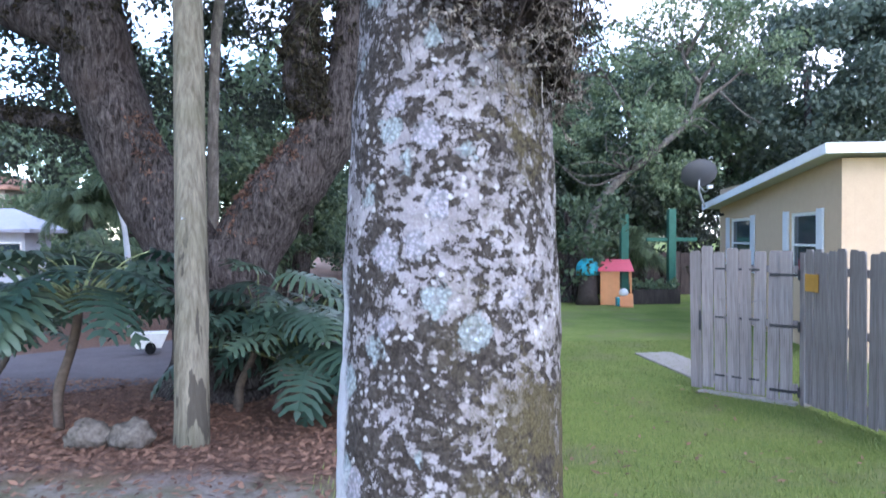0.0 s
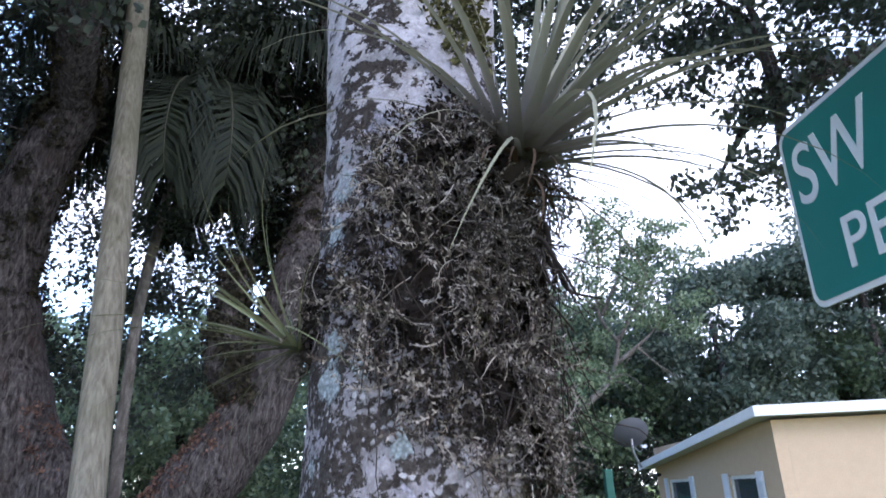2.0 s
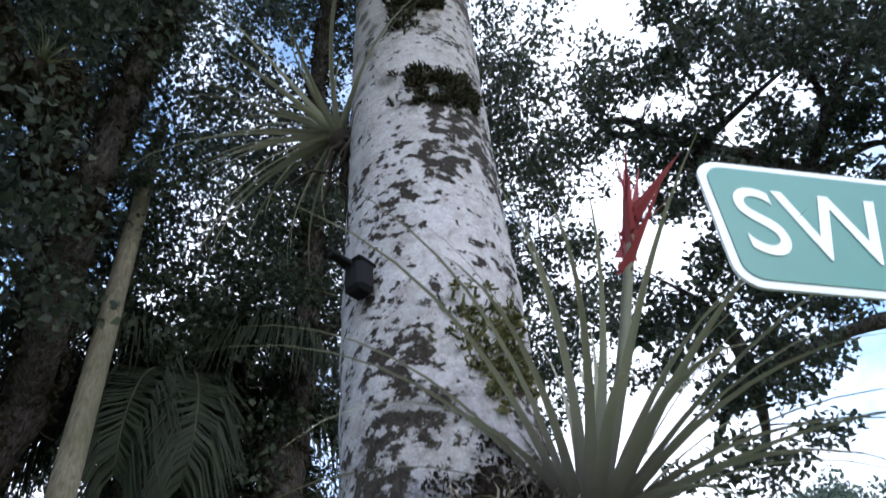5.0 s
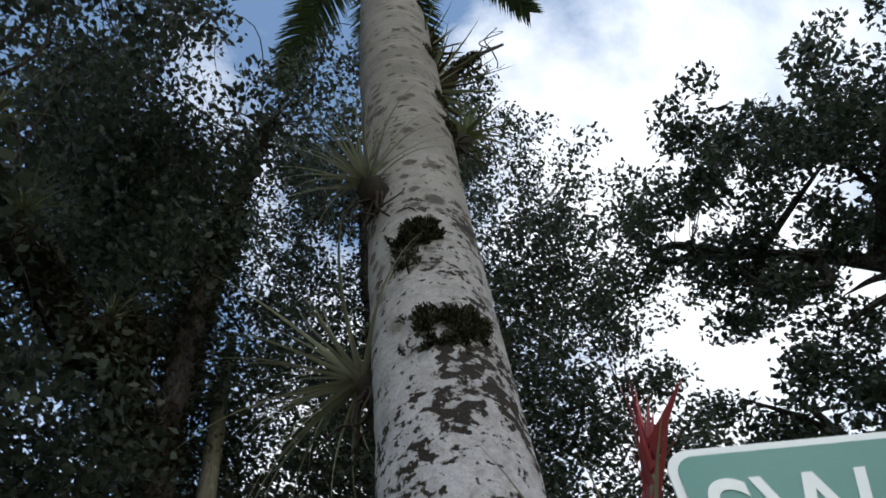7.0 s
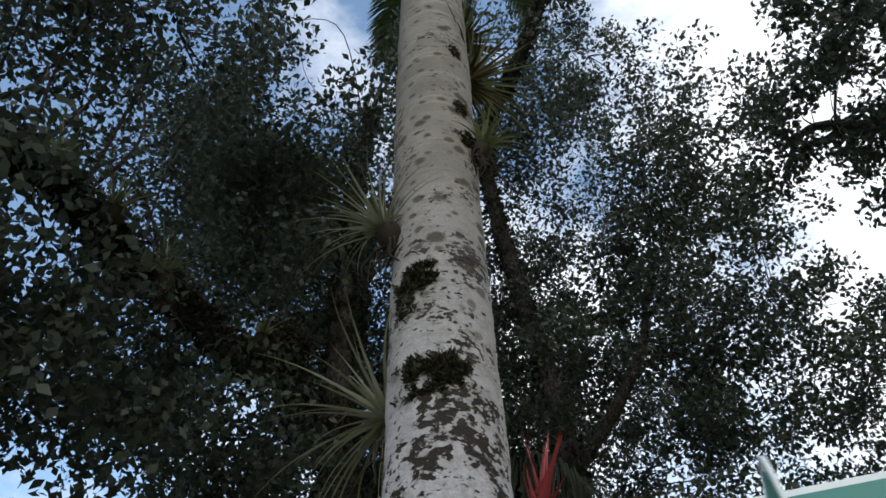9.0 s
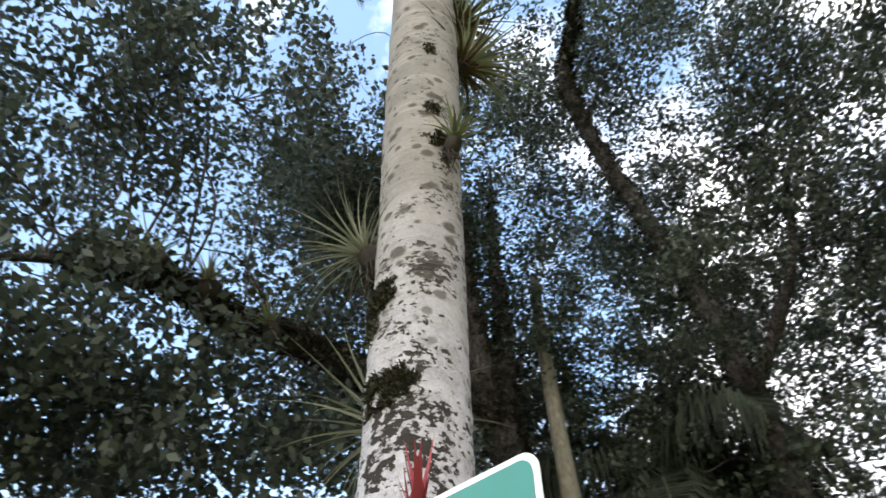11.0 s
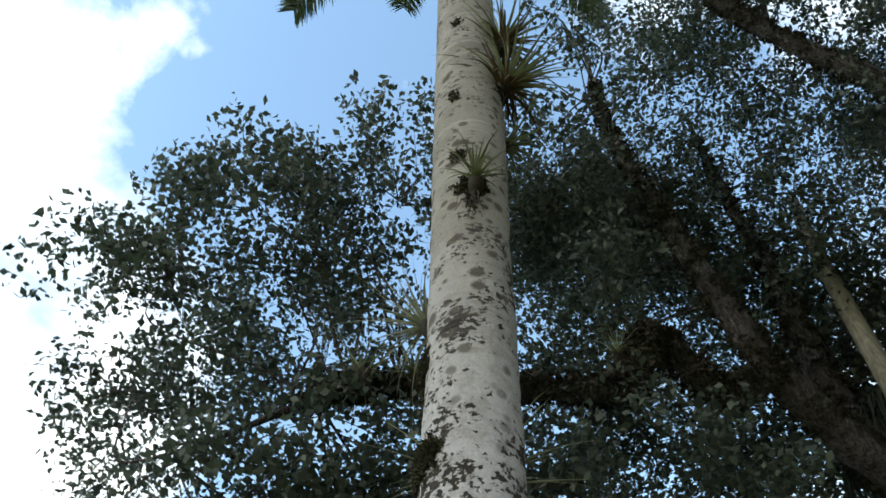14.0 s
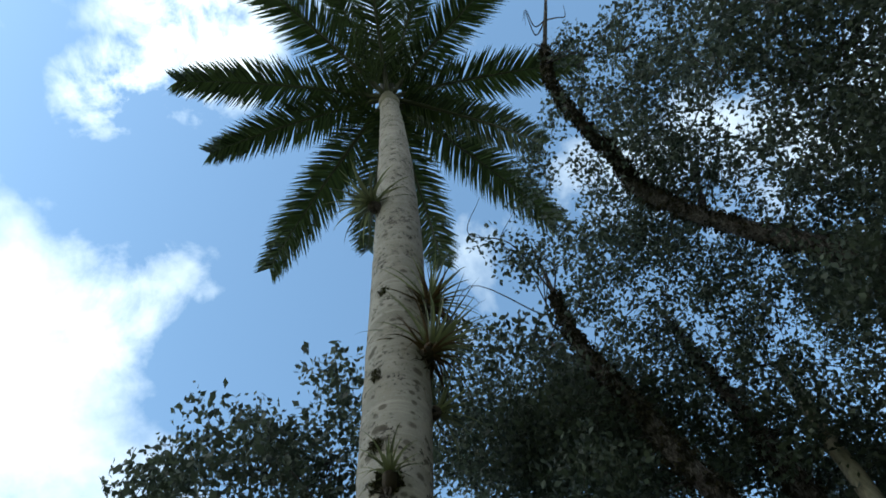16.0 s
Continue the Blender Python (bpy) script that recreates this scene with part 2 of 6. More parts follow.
    moss_in = m.math("ADD", m.noise(5.0, 7, 0.66), m.math("MULTIPLY", m.math("SUBTRACT", fine, 0.5), 0.6))
    moss = m.math("MULTIPLY", m.math("MULTIPLY", m.ramp(moss_in, [(0.49, 0.0), (0.57, 0.8)]), flank), m.math("SUBTRACT", 1.0, m.math("MULTIPLY", hi, 0.95)))
    c = m.mix(moss, c, m.mix(m.ramp(grain, [(0.35, 0.0), (0.65, 1.0)]), (0.048, 0.038, 0.018), (0.115, 0.096, 0.048)))
    # smooth white crust low on both edges
    edge_in = m.math("ADD", m.math("ABSOLUTE", m.math("ADD", x, 0.01)), m.math("MULTIPLY", m.math("SUBTRACT", mid, 0.5), 0.07))
    below = m.math("MULTIPLY", m.math("SUBTRACT", m.math("SUBTRACT", 1.25, m.math("MULTIPLY", x, 1.2)), z), 6.0, clamp=True)
    c = m.mix(m.math("MULTIPLY", m.ramp(edge_in, [(0.200, 0.0), (0.212, 0.9)]), below), c, m.mix(fine, (0.42, 0.41, 0.43), (0.60, 0.59, 0.61)))
    # ring scars and soft round spots on the upper trunk
    ring = m.ramp(m.noise(1.7, 7, 0.68, m.stretch((0.3, 0.3, 9.0))), [(0.50, 0.0), (0.545, 1.0), (0.60, 0.15)])
    c = m.mix(m.math("MULTIPLY", m.math("MULTIPLY", ring, clean), 0.36), c, (0.145, 0.126, 0.108))
    weal = m.ramp(m.noise(2.3, 6, 0.66, m.stretch((0.4, 0.4, 11.0))), [(0.55, 0.0), (0.60, 1.0)])
    c = m.mix(m.math("MULTIPLY", m.math("MULTIPLY", weal, top), 0.30), c, (0.36, 0.33, 0.29))
    for scale, least, most, amount in ((10.5, 0.07, 0.34, 0.82), (5.6, 0.05, 0.26, 0.88)):
        spots = m.cells(scale, m.stretch((1, 1, 1.1)))
        chance = m.node("ShaderNodeSeparateColor")
        m.link(spots.outputs["Color"], chance.inputs[0])
        edge = m.math("ADD", spots.outputs["Distance"], m.math("MULTIPLY", m.math("SUBTRACT", fine, 0.5), 0.30))
        edge = m.math("SUBTRACT", edge, m.math("MULTIPLY", m.math("SUBTRACT", chance.outputs[0], 0.15), most))
        spot = m.ramp(edge, [(0.0, 1.0), (least + 0.06, 0.0)])
        c = m.mix(m.math("MULTIPLY", m.math("MULTIPLY", spot, clean), amount), c, (0.058, 0.048, 0.036))
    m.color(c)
    h = m.math("ADD", m.math("MULTIPLY", mid, 0.6), m.math("ADD", m.math("MULTIPLY", fine, 0.8), m.math("MULTIPLY", rosette, m.math("MULTIPLY", frill.outputs["Distance"], 0.6))))
    h = m.math("ADD", h, m.math("MULTIPLY", crumbs, m.math("MULTIPLY", low, 0.25)))
    m.bump(m.math("ADD", h, m.math("MULTIPLY", crust, -0.22)), 0.8, 0.012)
    return m.mat


def bark(name, dark, light, furrow=9.0, strength=1.0):
    m = Nodes(name, 0.95)
    ridge = m.noise(furrow, 8, 0.62, m.stretch((1, 1, 0.30)), 0.9)
    plates = m.noise(furrow * 0.8, 6, 0.6, m.stretch((1, 1, 0.5)), 0.4)
    fine = m.noise(70, 6)
    patch = m.noise(1.6, 6, 0.6)
    k = m.math("ADD", m.math("MULTIPLY", ridge, 0.62), m.math("ADD", m.math("MULTIPLY", plates, 0.2), m.math("MULTIPLY", fine, 0.18)))
    c = m.ramp(k, [(0.41, dark), (0.53, tuple((a + b) * 0.45 for a, b in zip(dark, light))), (0.64, light)])
    c = m.mix(m.math("MULTIPLY", m.ramp(patch, [(0.54, 0.0), (0.68, 1.0)]), 0.55), c, (0.046, 0.034, 0.029))
    m.color(c).bump(m.math("ADD", ridge, m.math("MULTIPLY", fine, 0.25)), strength, 0.05)
    return m.mat


def old_wood(name, dark, light, along=(14, 14, 0.8), by_object=True):
    m = Nodes(name, 0.85)
    v = m.stretch(along)
    g = m.noise(3.2, 8, 0.65, v, 0.4)
    stain = m.noise(2.2, 4)
    c = m.ramp(g, [(0.3, dark), (0.68, light)])
    c = m.mix(m.math("MULTIPLY", m.ramp(stain, [(0.45, 0.0), (0.7, 1.0)]), 0.45), c, tuple(d * 0.8 for d in dark))
    if by_object:
        c = m.mix(m.math("MULTIPLY", m.random(), 0.35), c, dark)
    m.color(c).bump(g, 0.5, 0.006)
    return m.mat


def ground_material():
    """Lawn on the yard side, leaf litter and sand on the street side."""
    m = Nodes("ground_cover", 0.95)
    x = m.axis("X")
    n = m.noise(1.1, 6)
    fine = m.noise(34, 7, 0.65)
    speck = m.noise(90, 4)
    side = m.math("ADD", m.math("ADD", x, 0.55), m.math("MULTIPLY", m.math("SUBTRACT", n, 0.5), 2.4))
    lawn = m.math("MULTIPLY", side, 1.6, clamp=True)
    green = m.ramp(m.math("ADD", m.math("MULTIPLY", fine, 0.6), m.math("MULTIPLY", n, 0.4)), [(0.32, (0.082, 0.118, 0.026)), (0.52, (0.155, 0.198, 0.044)), (0.72, (0.26, 0.265, 0.10))])
    bare = m.math("MULTIPLY", m.ramp(m.noise(0.9, 5), [(0.50, 0.0), (0.66, 1.0)]), 0.65)
    green = m.mix(bare, green, (0.17, 0.155, 0.08))
    sand = m.ramp(fine, [(0.3, (0.17, 0.14, 0.12)), (0.7, (0.34, 0.30, 0.27))])
    litter = m.ramp(speck, [(0.3, (0.055, 0.035, 0.028)), (0.5, (0.15, 0.085, 0.06)), (0.7, (0.27, 0.18, 0.13))])
    y = m.axis("Y")
    far = m.math("MULTIPLY", m.math("SUBTRACT", m.math("ADD", y, m.math("MULTIPLY", n, 2.0)), 5.4), 1.2, clamp=True)
    brown = m.mix(far, m.mix(m.ramp(n, [(0.42, 0.0), (0.58, 1.0)]), sand, (0.13, 0.14, 0.075)), litter)
    m.color(m.mix(lawn, brown, green)).bump(m.math("ADD", fine, speck), 0.7, 0.02)
    return m.mat


def fern_strands():
    """Dry fern: mostly dark brown, some bleached pale."""
    m = Nodes("dry_fern", 0.9)
    c = m.ramp(m.island(), [(0.0, (0.020, 0.015, 0.012)), (0.35, (0.058, 0.045, 0.036)), (0.70, (0.135, 0.112, 0.092)), (1.0, (0.33, 0.29, 0.245))])
    m.color(c)
    return m.mat


MAT_PALM = palm_bark()
MAT_OAK = bark("oak_bark", (0.012, 0.009, 0.008), (0.138, 0.119, 0.113), 24.0)
MAT_GREYBARK = bark("grey_bark", (0.08, 0.072, 0.064), (0.24, 0.22, 0.195), 12.0, 0.6)


def pole_wood():
    """Grey-green weathered pole with flaked dark strips near its foot."""
    m = Nodes("pole_wood", 0.85)
    g = m.noise(3.2, 8, 0.65, m.stretch((9, 9, 0.35)), 0.4)
    c = m.ramp(g, [(0.3, (0.075, 0.066, 0.048)), (0.68, (0.205, 0.184, 0.140))])
    c = m.mix(m.math("MULTIPLY", m.ramp(m.noise(2.0, 5), [(0.45, 0.0), (0.7, 1.0)]), 0.5), c, (0.085, 0.085, 0.05))
    strip = m.ramp(m.noise(2.6, 5, 0.55, m.stretch((2.6, 2.6, 0.42))), [(0.535, 0.0), (0.55, 1.0)])
    foot = m.math("MULTIPLY", m.math("SUBTRACT", 1.9, m.axis("Z")), 3.0, clamp=True)
    c = m.mix(m.math("MULTIPLY", m.math("MULTIPLY", strip, foot), 0.8), c, (0.042, 0.037, 0.030))
    m.color(c).bump(m.math("SUBTRACT", g, m.math("MULTIPLY", m.math("MULTIPLY", strip, foot), 0.6)), 0.6, 0.008)
    return m.mat


MAT_POLE = pole_wood()
MAT_FENCE = old_wood("fence_wood", (0.125, 0.108, 0.104), (0.30, 0.27, 0.262), (16, 16, 1.1))
MAT_OAKLEAF = leaf_material("oak_leaf", (0.020, 0.027, 0.021), (0.072, 0.088, 0.056), 0.42)
MAT_FARLEAF = leaf_material("wood_leaf", (0.032, 0.058, 0.034), (0.12, 0.16, 0.085))
# leaf green greyed and blued: distance haze put into the colour
MAT_HAZELEAF = leaf_material("haze_tinted_leaf", (0.042, 0.064, 0.048), (0.118, 0.150, 0.108))
MAT_PALELEAF = leaf_material("pale_leaf", (0.072, 0.112, 0.058), (0.215, 0.27, 0.145))
MAT_PALMLEAF = leaf_material("palm_leaf", (0.016, 0.026, 0.010), (0.060, 0.082, 0.026), 0.32, 0.45)
# palm leaf again, with the oak canopy's shade put into its colour
MAT_SHADELEAF = leaf_material("shade_darkened_palm_leaf", (0.007, 0.011, 0.006), (0.024, 0.032, 0.015), 0.15, 0.75)
MAT_BIGLEAF = leaf_material("philodendron_leaf", (0.020, 0.044, 0.032), (0.072, 0.112, 0.072), 0.2, 0.42, True)
MAT_AIRLEAF = leaf_material("air_plant_leaf", (0.115, 0.115, 0.078), (0.28, 0.27, 0.18), 0.25, 0.6, True)


def bromeliad_leaf():
    """Silvery olive leaf, mauve brown towards its foot."""
    m = Nodes("bromeliad_leaf", 0.6)
    far = m.node("ShaderNodeVectorMath")
    far.operation = "LENGTH"
    m.link(m.coord, far.inputs[0])
    c = m.ramp(far.outputs["Value"], [(0.04, (0.045, 0.033, 0.027)), (0.17, (0.120, 0.102, 0.090)), (0.32, (0.215, 0.205, 0.130)), (0.8, (0.225, 0.215, 0.115))])
    c = m.mix(m.math("MULTIPLY", m.random(), 0.4), c, (0.135, 0.135, 0.075))
    c = m.mix(m.math("MULTIPLY", m.noise(40, 5), 0.3), c, (0.30, 0.29, 0.24))
    m.color(c)
    m.shine(0.22, c)
    return m.mat


MAT_BROMELIAD = bromeliad_leaf()
MAT_DARKAIR = leaf_material("small_air_plant_leaf", (0.06, 0.065, 0.035), (0.18, 0.19, 0.09), 0.25, 0.6, True)
MAT_BRACT = leaf_material("red_bract", (0.15, 0.018, 0.022), (0.34, 0.055, 0.06), 0.3, 0.5, True)
MAT_STRAND = fern_strands()
MAT_MAT = plain("root_mat", (0.019, 0.014, 0.011), 0.95, 0.5, 30, bump=0.8)
MAT_ROOT = plain("root", (0.030, 0.023, 0.018), 0.9, 0.4, 40)
MAT_GROUND = ground_material()


# ---- mesh helpers ----
def mesh_of(name, verts, faces, smooth=False):
    me = bpy.data.meshes.new(name)
    me.from_pydata([tuple(v) for v in verts], [], [tuple(f) for f in faces])
    me.update()
    if smooth:
        me.polygons.foreach_set("use_smooth", [True] * len(me.polygons))
    return me


def quads_mesh(name, corners):
    """A mesh of many loose quads from an array (n, 4, 3)."""
    n = len(corners)
    me = bpy.data.meshes.new(name)
    me.vertices.add(4 * n)
    me.vertices.foreach_set("co", np.ascontiguousarray(corners, dtype=np.float32).ravel())
    me.loops.add(4 * n)
    me.loops.foreach_set("vertex_index", np.arange(4 * n, dtype=np.int32))
    me.polygons.add(n)
    me.polygons.foreach_set("loop_start", np.arange(0, 4 * n, 4, dtype=np.int32))
    me.polygons.foreach_set("loop_total", np.full(n, 4, dtype=np.int32))
    me.update(calc_edges=True)
    return me


def link_mesh(name, me, mat, parent=None, label=""):
    ob = new(name, me)
    if mat:
        me.materials.append(mat) if not me.materials else None
    if parent:
        ob.parent = parent
    if label:
        ob["label"] = label
    return ob


def part(name, geo, mat, parent, label="", smooth=False):
    """One mesh object under a thing or a part; geo is (verts, faces) or a mesh."""
    me = geo if isinstance(geo, bpy.types.Mesh) else mesh_of(name, geo[0], geo[1], smooth)
    return link_mesh(name, me, mat, parent, label)


def base(name, x=0, y=0, z=0, turn=0):
    ob = new(name)
    ob.empty_display_size = 0.2
    ob.matrix_world = pose(x, y, z, 0, 0, turn)
    return ob


def join(*geos):
    verts, faces = [], []
    for v, f in geos:
        k = len(verts)
        verts.extend(tuple(p) for p in v)
        faces.extend(tuple(i + k for i in q) for q in f)
    return verts, faces


def moved(geo, m):
    return [tuple(m @ Vector(p)) for p in geo[0]], geo[1]


def box(x0, x1, y0, y1, z0, z1, bevel=0.0):
    """A box with its upright and level edges bevelled."""
    bm = bmesh.new()
    bmesh.ops.create_cube(bm, size=1)
    for v in bm.verts:
        v.co = Vector(((x0 + x1) / 2 + v.co.x * (x1 - x0), (y0 + y1) / 2 + v.co.y * (y1 - y0), (z0 + z1) / 2 + v.co.z * (z1 - z0)))
    if bevel:
        bmesh.ops.bevel(bm, geom=bm.edges[:], offset=bevel, segments=1, affect="EDGES")
    bm.verts.index_update()
    geo = [tuple(v.co) for v in bm.verts], [tuple(v.index for v in f.verts) for f in bm.faces]
    bm.free()
    return geo


def spline(points, steps):
    """Points on a smooth line through the given ones (Catmull-Rom)."""
    p = np.array([points[0], *points, points[-1]], float)
    p[0] = 2 * p[1] - p[2]
    p[-1] = 2 * p[-2] - p[-3]
    out = []
    for i in range(1, len(p) - 2):
        for t in np.arange(steps) / steps:
            a, b, c, d = p[i - 1:i + 3]
            out.append(0.5 * (2 * b + (c - a) * t + (2 * a - 5 * b + 4 * c - d) * t * t + (3 * b - a - 3 * c + d) * t ** 3))
    out.append(p[-2])
    return np.array(out)


def tube(points, radii, sides=8, lumps=0.0, seed=0, cap=True):
    """A tapering round limb along points."""
    p = np.array(points, float)
    r = np.interp(np.linspace(0, 1, len(p)), np.linspace(0, 1, len(radii)), radii)
    rng = np.random.default_rng(seed)
    t = np.gradient(p, axis=0)
    t /= np.linalg.norm(t, axis=1)[:, None] + 1e-9
    side = np.cross(t[0], (0.31, 0.9, 0.17))
    side /= np.linalg.norm(side)
    ang = np.linspace(0, 2 * np.pi, sides, endpoint=False)
    off = rng.uniform(0, 100, 3)
    verts = []
    for i in range(len(p)):
        side = side - t[i] * (side @ t[i])
        side /= np.linalg.norm(side) + 1e-9
        up = np.cross(t[i], side)
        ring = np.cos(ang)[:, None] * side + np.sin(ang)[:, None] * up
        if lumps:
            k = np.array([1 + lumps * noise.noise(Vector(p[i] * 2.2 + off + q * 0.7)) for q in ring])
        else:
            k = np.ones(sides)
        verts.extend(p[i] + ring * (r[i] * k)[:, None])
    faces = []
    for i in range(len(p) - 1):
        for j in range(sides):
            a, b = i * sides + j, i * sides + (j + 1) % sides
            faces.append((a, b, b + sides, a + sides))
    if cap:
        faces.append(tuple(range(sides))[::-1])
        faces.append(tuple(range((len(p) - 1) * sides, len(p) * sides)))
    return verts, faces


def leaf_cloud(centres, spread, count, size, rng, flat=0.75, droop=0.25):
    """Corners of many small pointed leaves in clumps round centres: an array (n, 4, 3)."""
    c = np.repeat(np.asarray(centres, float), count, axis=0)
    n = len(c)
    r = rng.normal(size=(n, 3))
    r /= np.linalg.norm(r, axis=1)[:, None]
    r *= (rng.random(n) ** 0.45)[:, None] * spread
    r[:, 2] *= flat
    c = c + r
    a = rng.normal(size=(n, 3))
    a[:, 2] -= droop
    a /= np.linalg.norm(a, axis=1)[:, None]
    b = np.cross(a, rng.normal(size=(n, 3)))
    b /= np.linalg.norm(b, axis=1)[:, None]
    s = size * rng.uniform(0.6, 1.35, n)[:, None]
    up = np.cross(a, b) * s * 0.10
    return np.stack([c - a * s * 0.5, c - b * s * 0.31 + up - a * s * 0.05, c + a * s * 0.5, c + b * s * 0.31 + up - a * s * 0.05], 1)


def split_clumps(centres, n, spread, rng):
    """Each clump breaks into n tighter ones, so that the mass has holes."""
    c = np.repeat(centres, n, axis=0)
    d = np.clip(rng.normal(size=(len(c), 3)), -1.7, 1.7) * spread
    d[:, 2] *= 0.6
    return c + d


def without_strays(centres, reach, least):
    """Leaves out the clumps that stand apart from the rest of a crown."""
    keep = [np.count_nonzero(((centres - c) ** 2).sum(axis=1) < reach * reach) > least for c in centres]
    return centres[np.array(keep)]


def fill_blobs(blobs, per_volume, rng, shell=0.5):
    """Clump centres inside ellipsoid blobs (x, y, z, rx, rz), more towards their outside."""
    out = []
    for x, y, z, r, rz in blobs:
        n = int(per_volume * r * r * rz)
        d = rng.normal(size=(n, 3))
        d /= np.linalg.norm(d, axis=1)[:, None]
        k = (shell + (1 - shell) * rng.random(n))[:, None] ** 0.8
        keep = np.array([noise.noise(Vector((x, y, z)) * 0.7 + Vector(v) * 1.9) for v in d]) > -0.13
        out.append((np.array([x, y, z]) + d * k * (r, r, rz))[keep])
    return np.concatenate(out)


def twigs(centres, anchors, rng, thick=0.012, every=1):
    """Thin bent sticks from the nearest anchor point to each clump."""
    geos = []
    anchors = np.asarray(anchors)
    for c in centres[::every]:
        d = np.linalg.norm(anchors - c, axis=1) + np.where(anchors[:, 2] > c[2] + 0.3, 2.0, 0)
        if d.min() > 1.5:
            continue
        a = anchors[np.argmin(d)]
        mid = (a + c) / 2 + rng.normal(size=3) * 0.12 * np.linalg.norm(c - a)
        geos.append(tube(spline([a, mid, c], 4), [thick * 2.2, thick, thick * 0.5], 3, cap=False))
    return join(*geos)


# ---- ground ----
def ground_height(x, y):
    s = min(1, max(0, (x + 1.0) / 2.5))
    t = min(1, max(0, (y - 2.5) / 4.5))
    t = t * t * (3 - 2 * t)
    return 0.08 - (0.43 * s + 0.30 * (1 - s)) * t + 0.02 * noise.noise(Vector((x * 0.6, y * 0.6, 0)))


def build_ground():
    xs = np.concatenate([-np.geomspace(1500, 12, 14), np.arange(-11.5, 14, 0.5), np.geomspace(15, 1500, 14)])
    ys = np.concatenate([-np.geomspace(1500, 6, 12), np.arange(-5.5, 24, 0.5), np.geomspace(25, 1500, 14)])
    verts = [(x, y, ground_height(x, y)) for y in ys for x in xs]
    w = len(xs)
    faces = [(j * w + i, j * w + i + 1, (j + 1) * w + i + 1, (j + 1) * w + i) for j in range(len(ys) - 1) for i in range(w - 1)]
    ob = link_mesh("ground", mesh_of("ground", verts, faces, True), MAT_GROUND)
    return tagged(ob, "sandy street-side ground with leaf litter meeting a mown green lawn", "ground", kind="structure")


build_ground()


# ---- the royal palm ----
def palm_axis(z):
    u = (z - 1.6) / 10
    return Vector((0.021 + 0.34 * u + 0.176 * u * (u - 1), 1.673 + 0.419 * u - 0.234 * u * (u - 1), z))


PALM_Z = (-0.2, 0.3, 1.6, 2.5, 3.5, 5.0, 7.0, 10.0, 13.0, 15.5, 17.8)
PALM_R = (0.34, 0.285, 0.250, 0.213, 0.217, 0.227, 0.268, 0.286, 0.282, 0.250, 0.205)


def palm_radius(z):
    return float(np.interp(z, PALM_Z, PALM_R))


def on_palm(z, deg, out=0.0):
    """A point on the trunk's skin; deg: 0 faces +x, -90 faces the street."""
    a = radians(deg)
    return palm_axis(z) + Vector((math.cos(a), math.sin(a), 0)) * (palm_radius(z) + out)


PALM = base("royal_palm", *palm_axis(0.08))
tagged(PALM, "tall royal palm with a pale lichen-blotched trunk and feathery crown", "palm tree")
PALM_INV = PALM.matrix_world.inverted()


def palm_trunk():
    sides = 72
    zs = np.concatenate([np.arange(0.0, 5, 0.03), np.arange(5, 17.81, 0.08)])
    verts, faces = [], []
    for z in zs:
        c, r = palm_axis(z), palm_radius(z)
        for j in range(sides):
            a = 2 * math.pi * j / sides
            q = Vector((math.cos(a), math.sin(a), 0))
            p = c + q * r
            d = 0.008 * noise.noise(p * 3.1) + 0.006 * noise.noise(p * 14) * (1 if z < 4.5 else 0.4)
            d += 0.0035 * noise.noise(Vector((0.4 * q.x, 0.4 * q.y, z * 26)))
            verts.append(PALM_INV @ (p + q * d))
    for i in range(len(zs) - 1):
        for j in range(sides):
            a, b = i * sides + j, i * sides + (j + 1) % sides
            faces.append((a, b, b + sides, a + sides))
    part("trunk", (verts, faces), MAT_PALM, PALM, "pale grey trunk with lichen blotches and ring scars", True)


palm_trunk()
MAT_SHAFT = plain("crownshaft", (0.085, 0.075, 0.045), 0.6, 0.4, 6)
part("crownshaft", tube([PALM_INV @ (palm_axis(17.7 + 0.3 * i)) for i in range(6)], [0.205, 0.235, 0.225, 0.19, 0.15, 0.09], 16, 0.2, 4), MAT_SHAFT, PALM, "brownish green crownshaft", True)


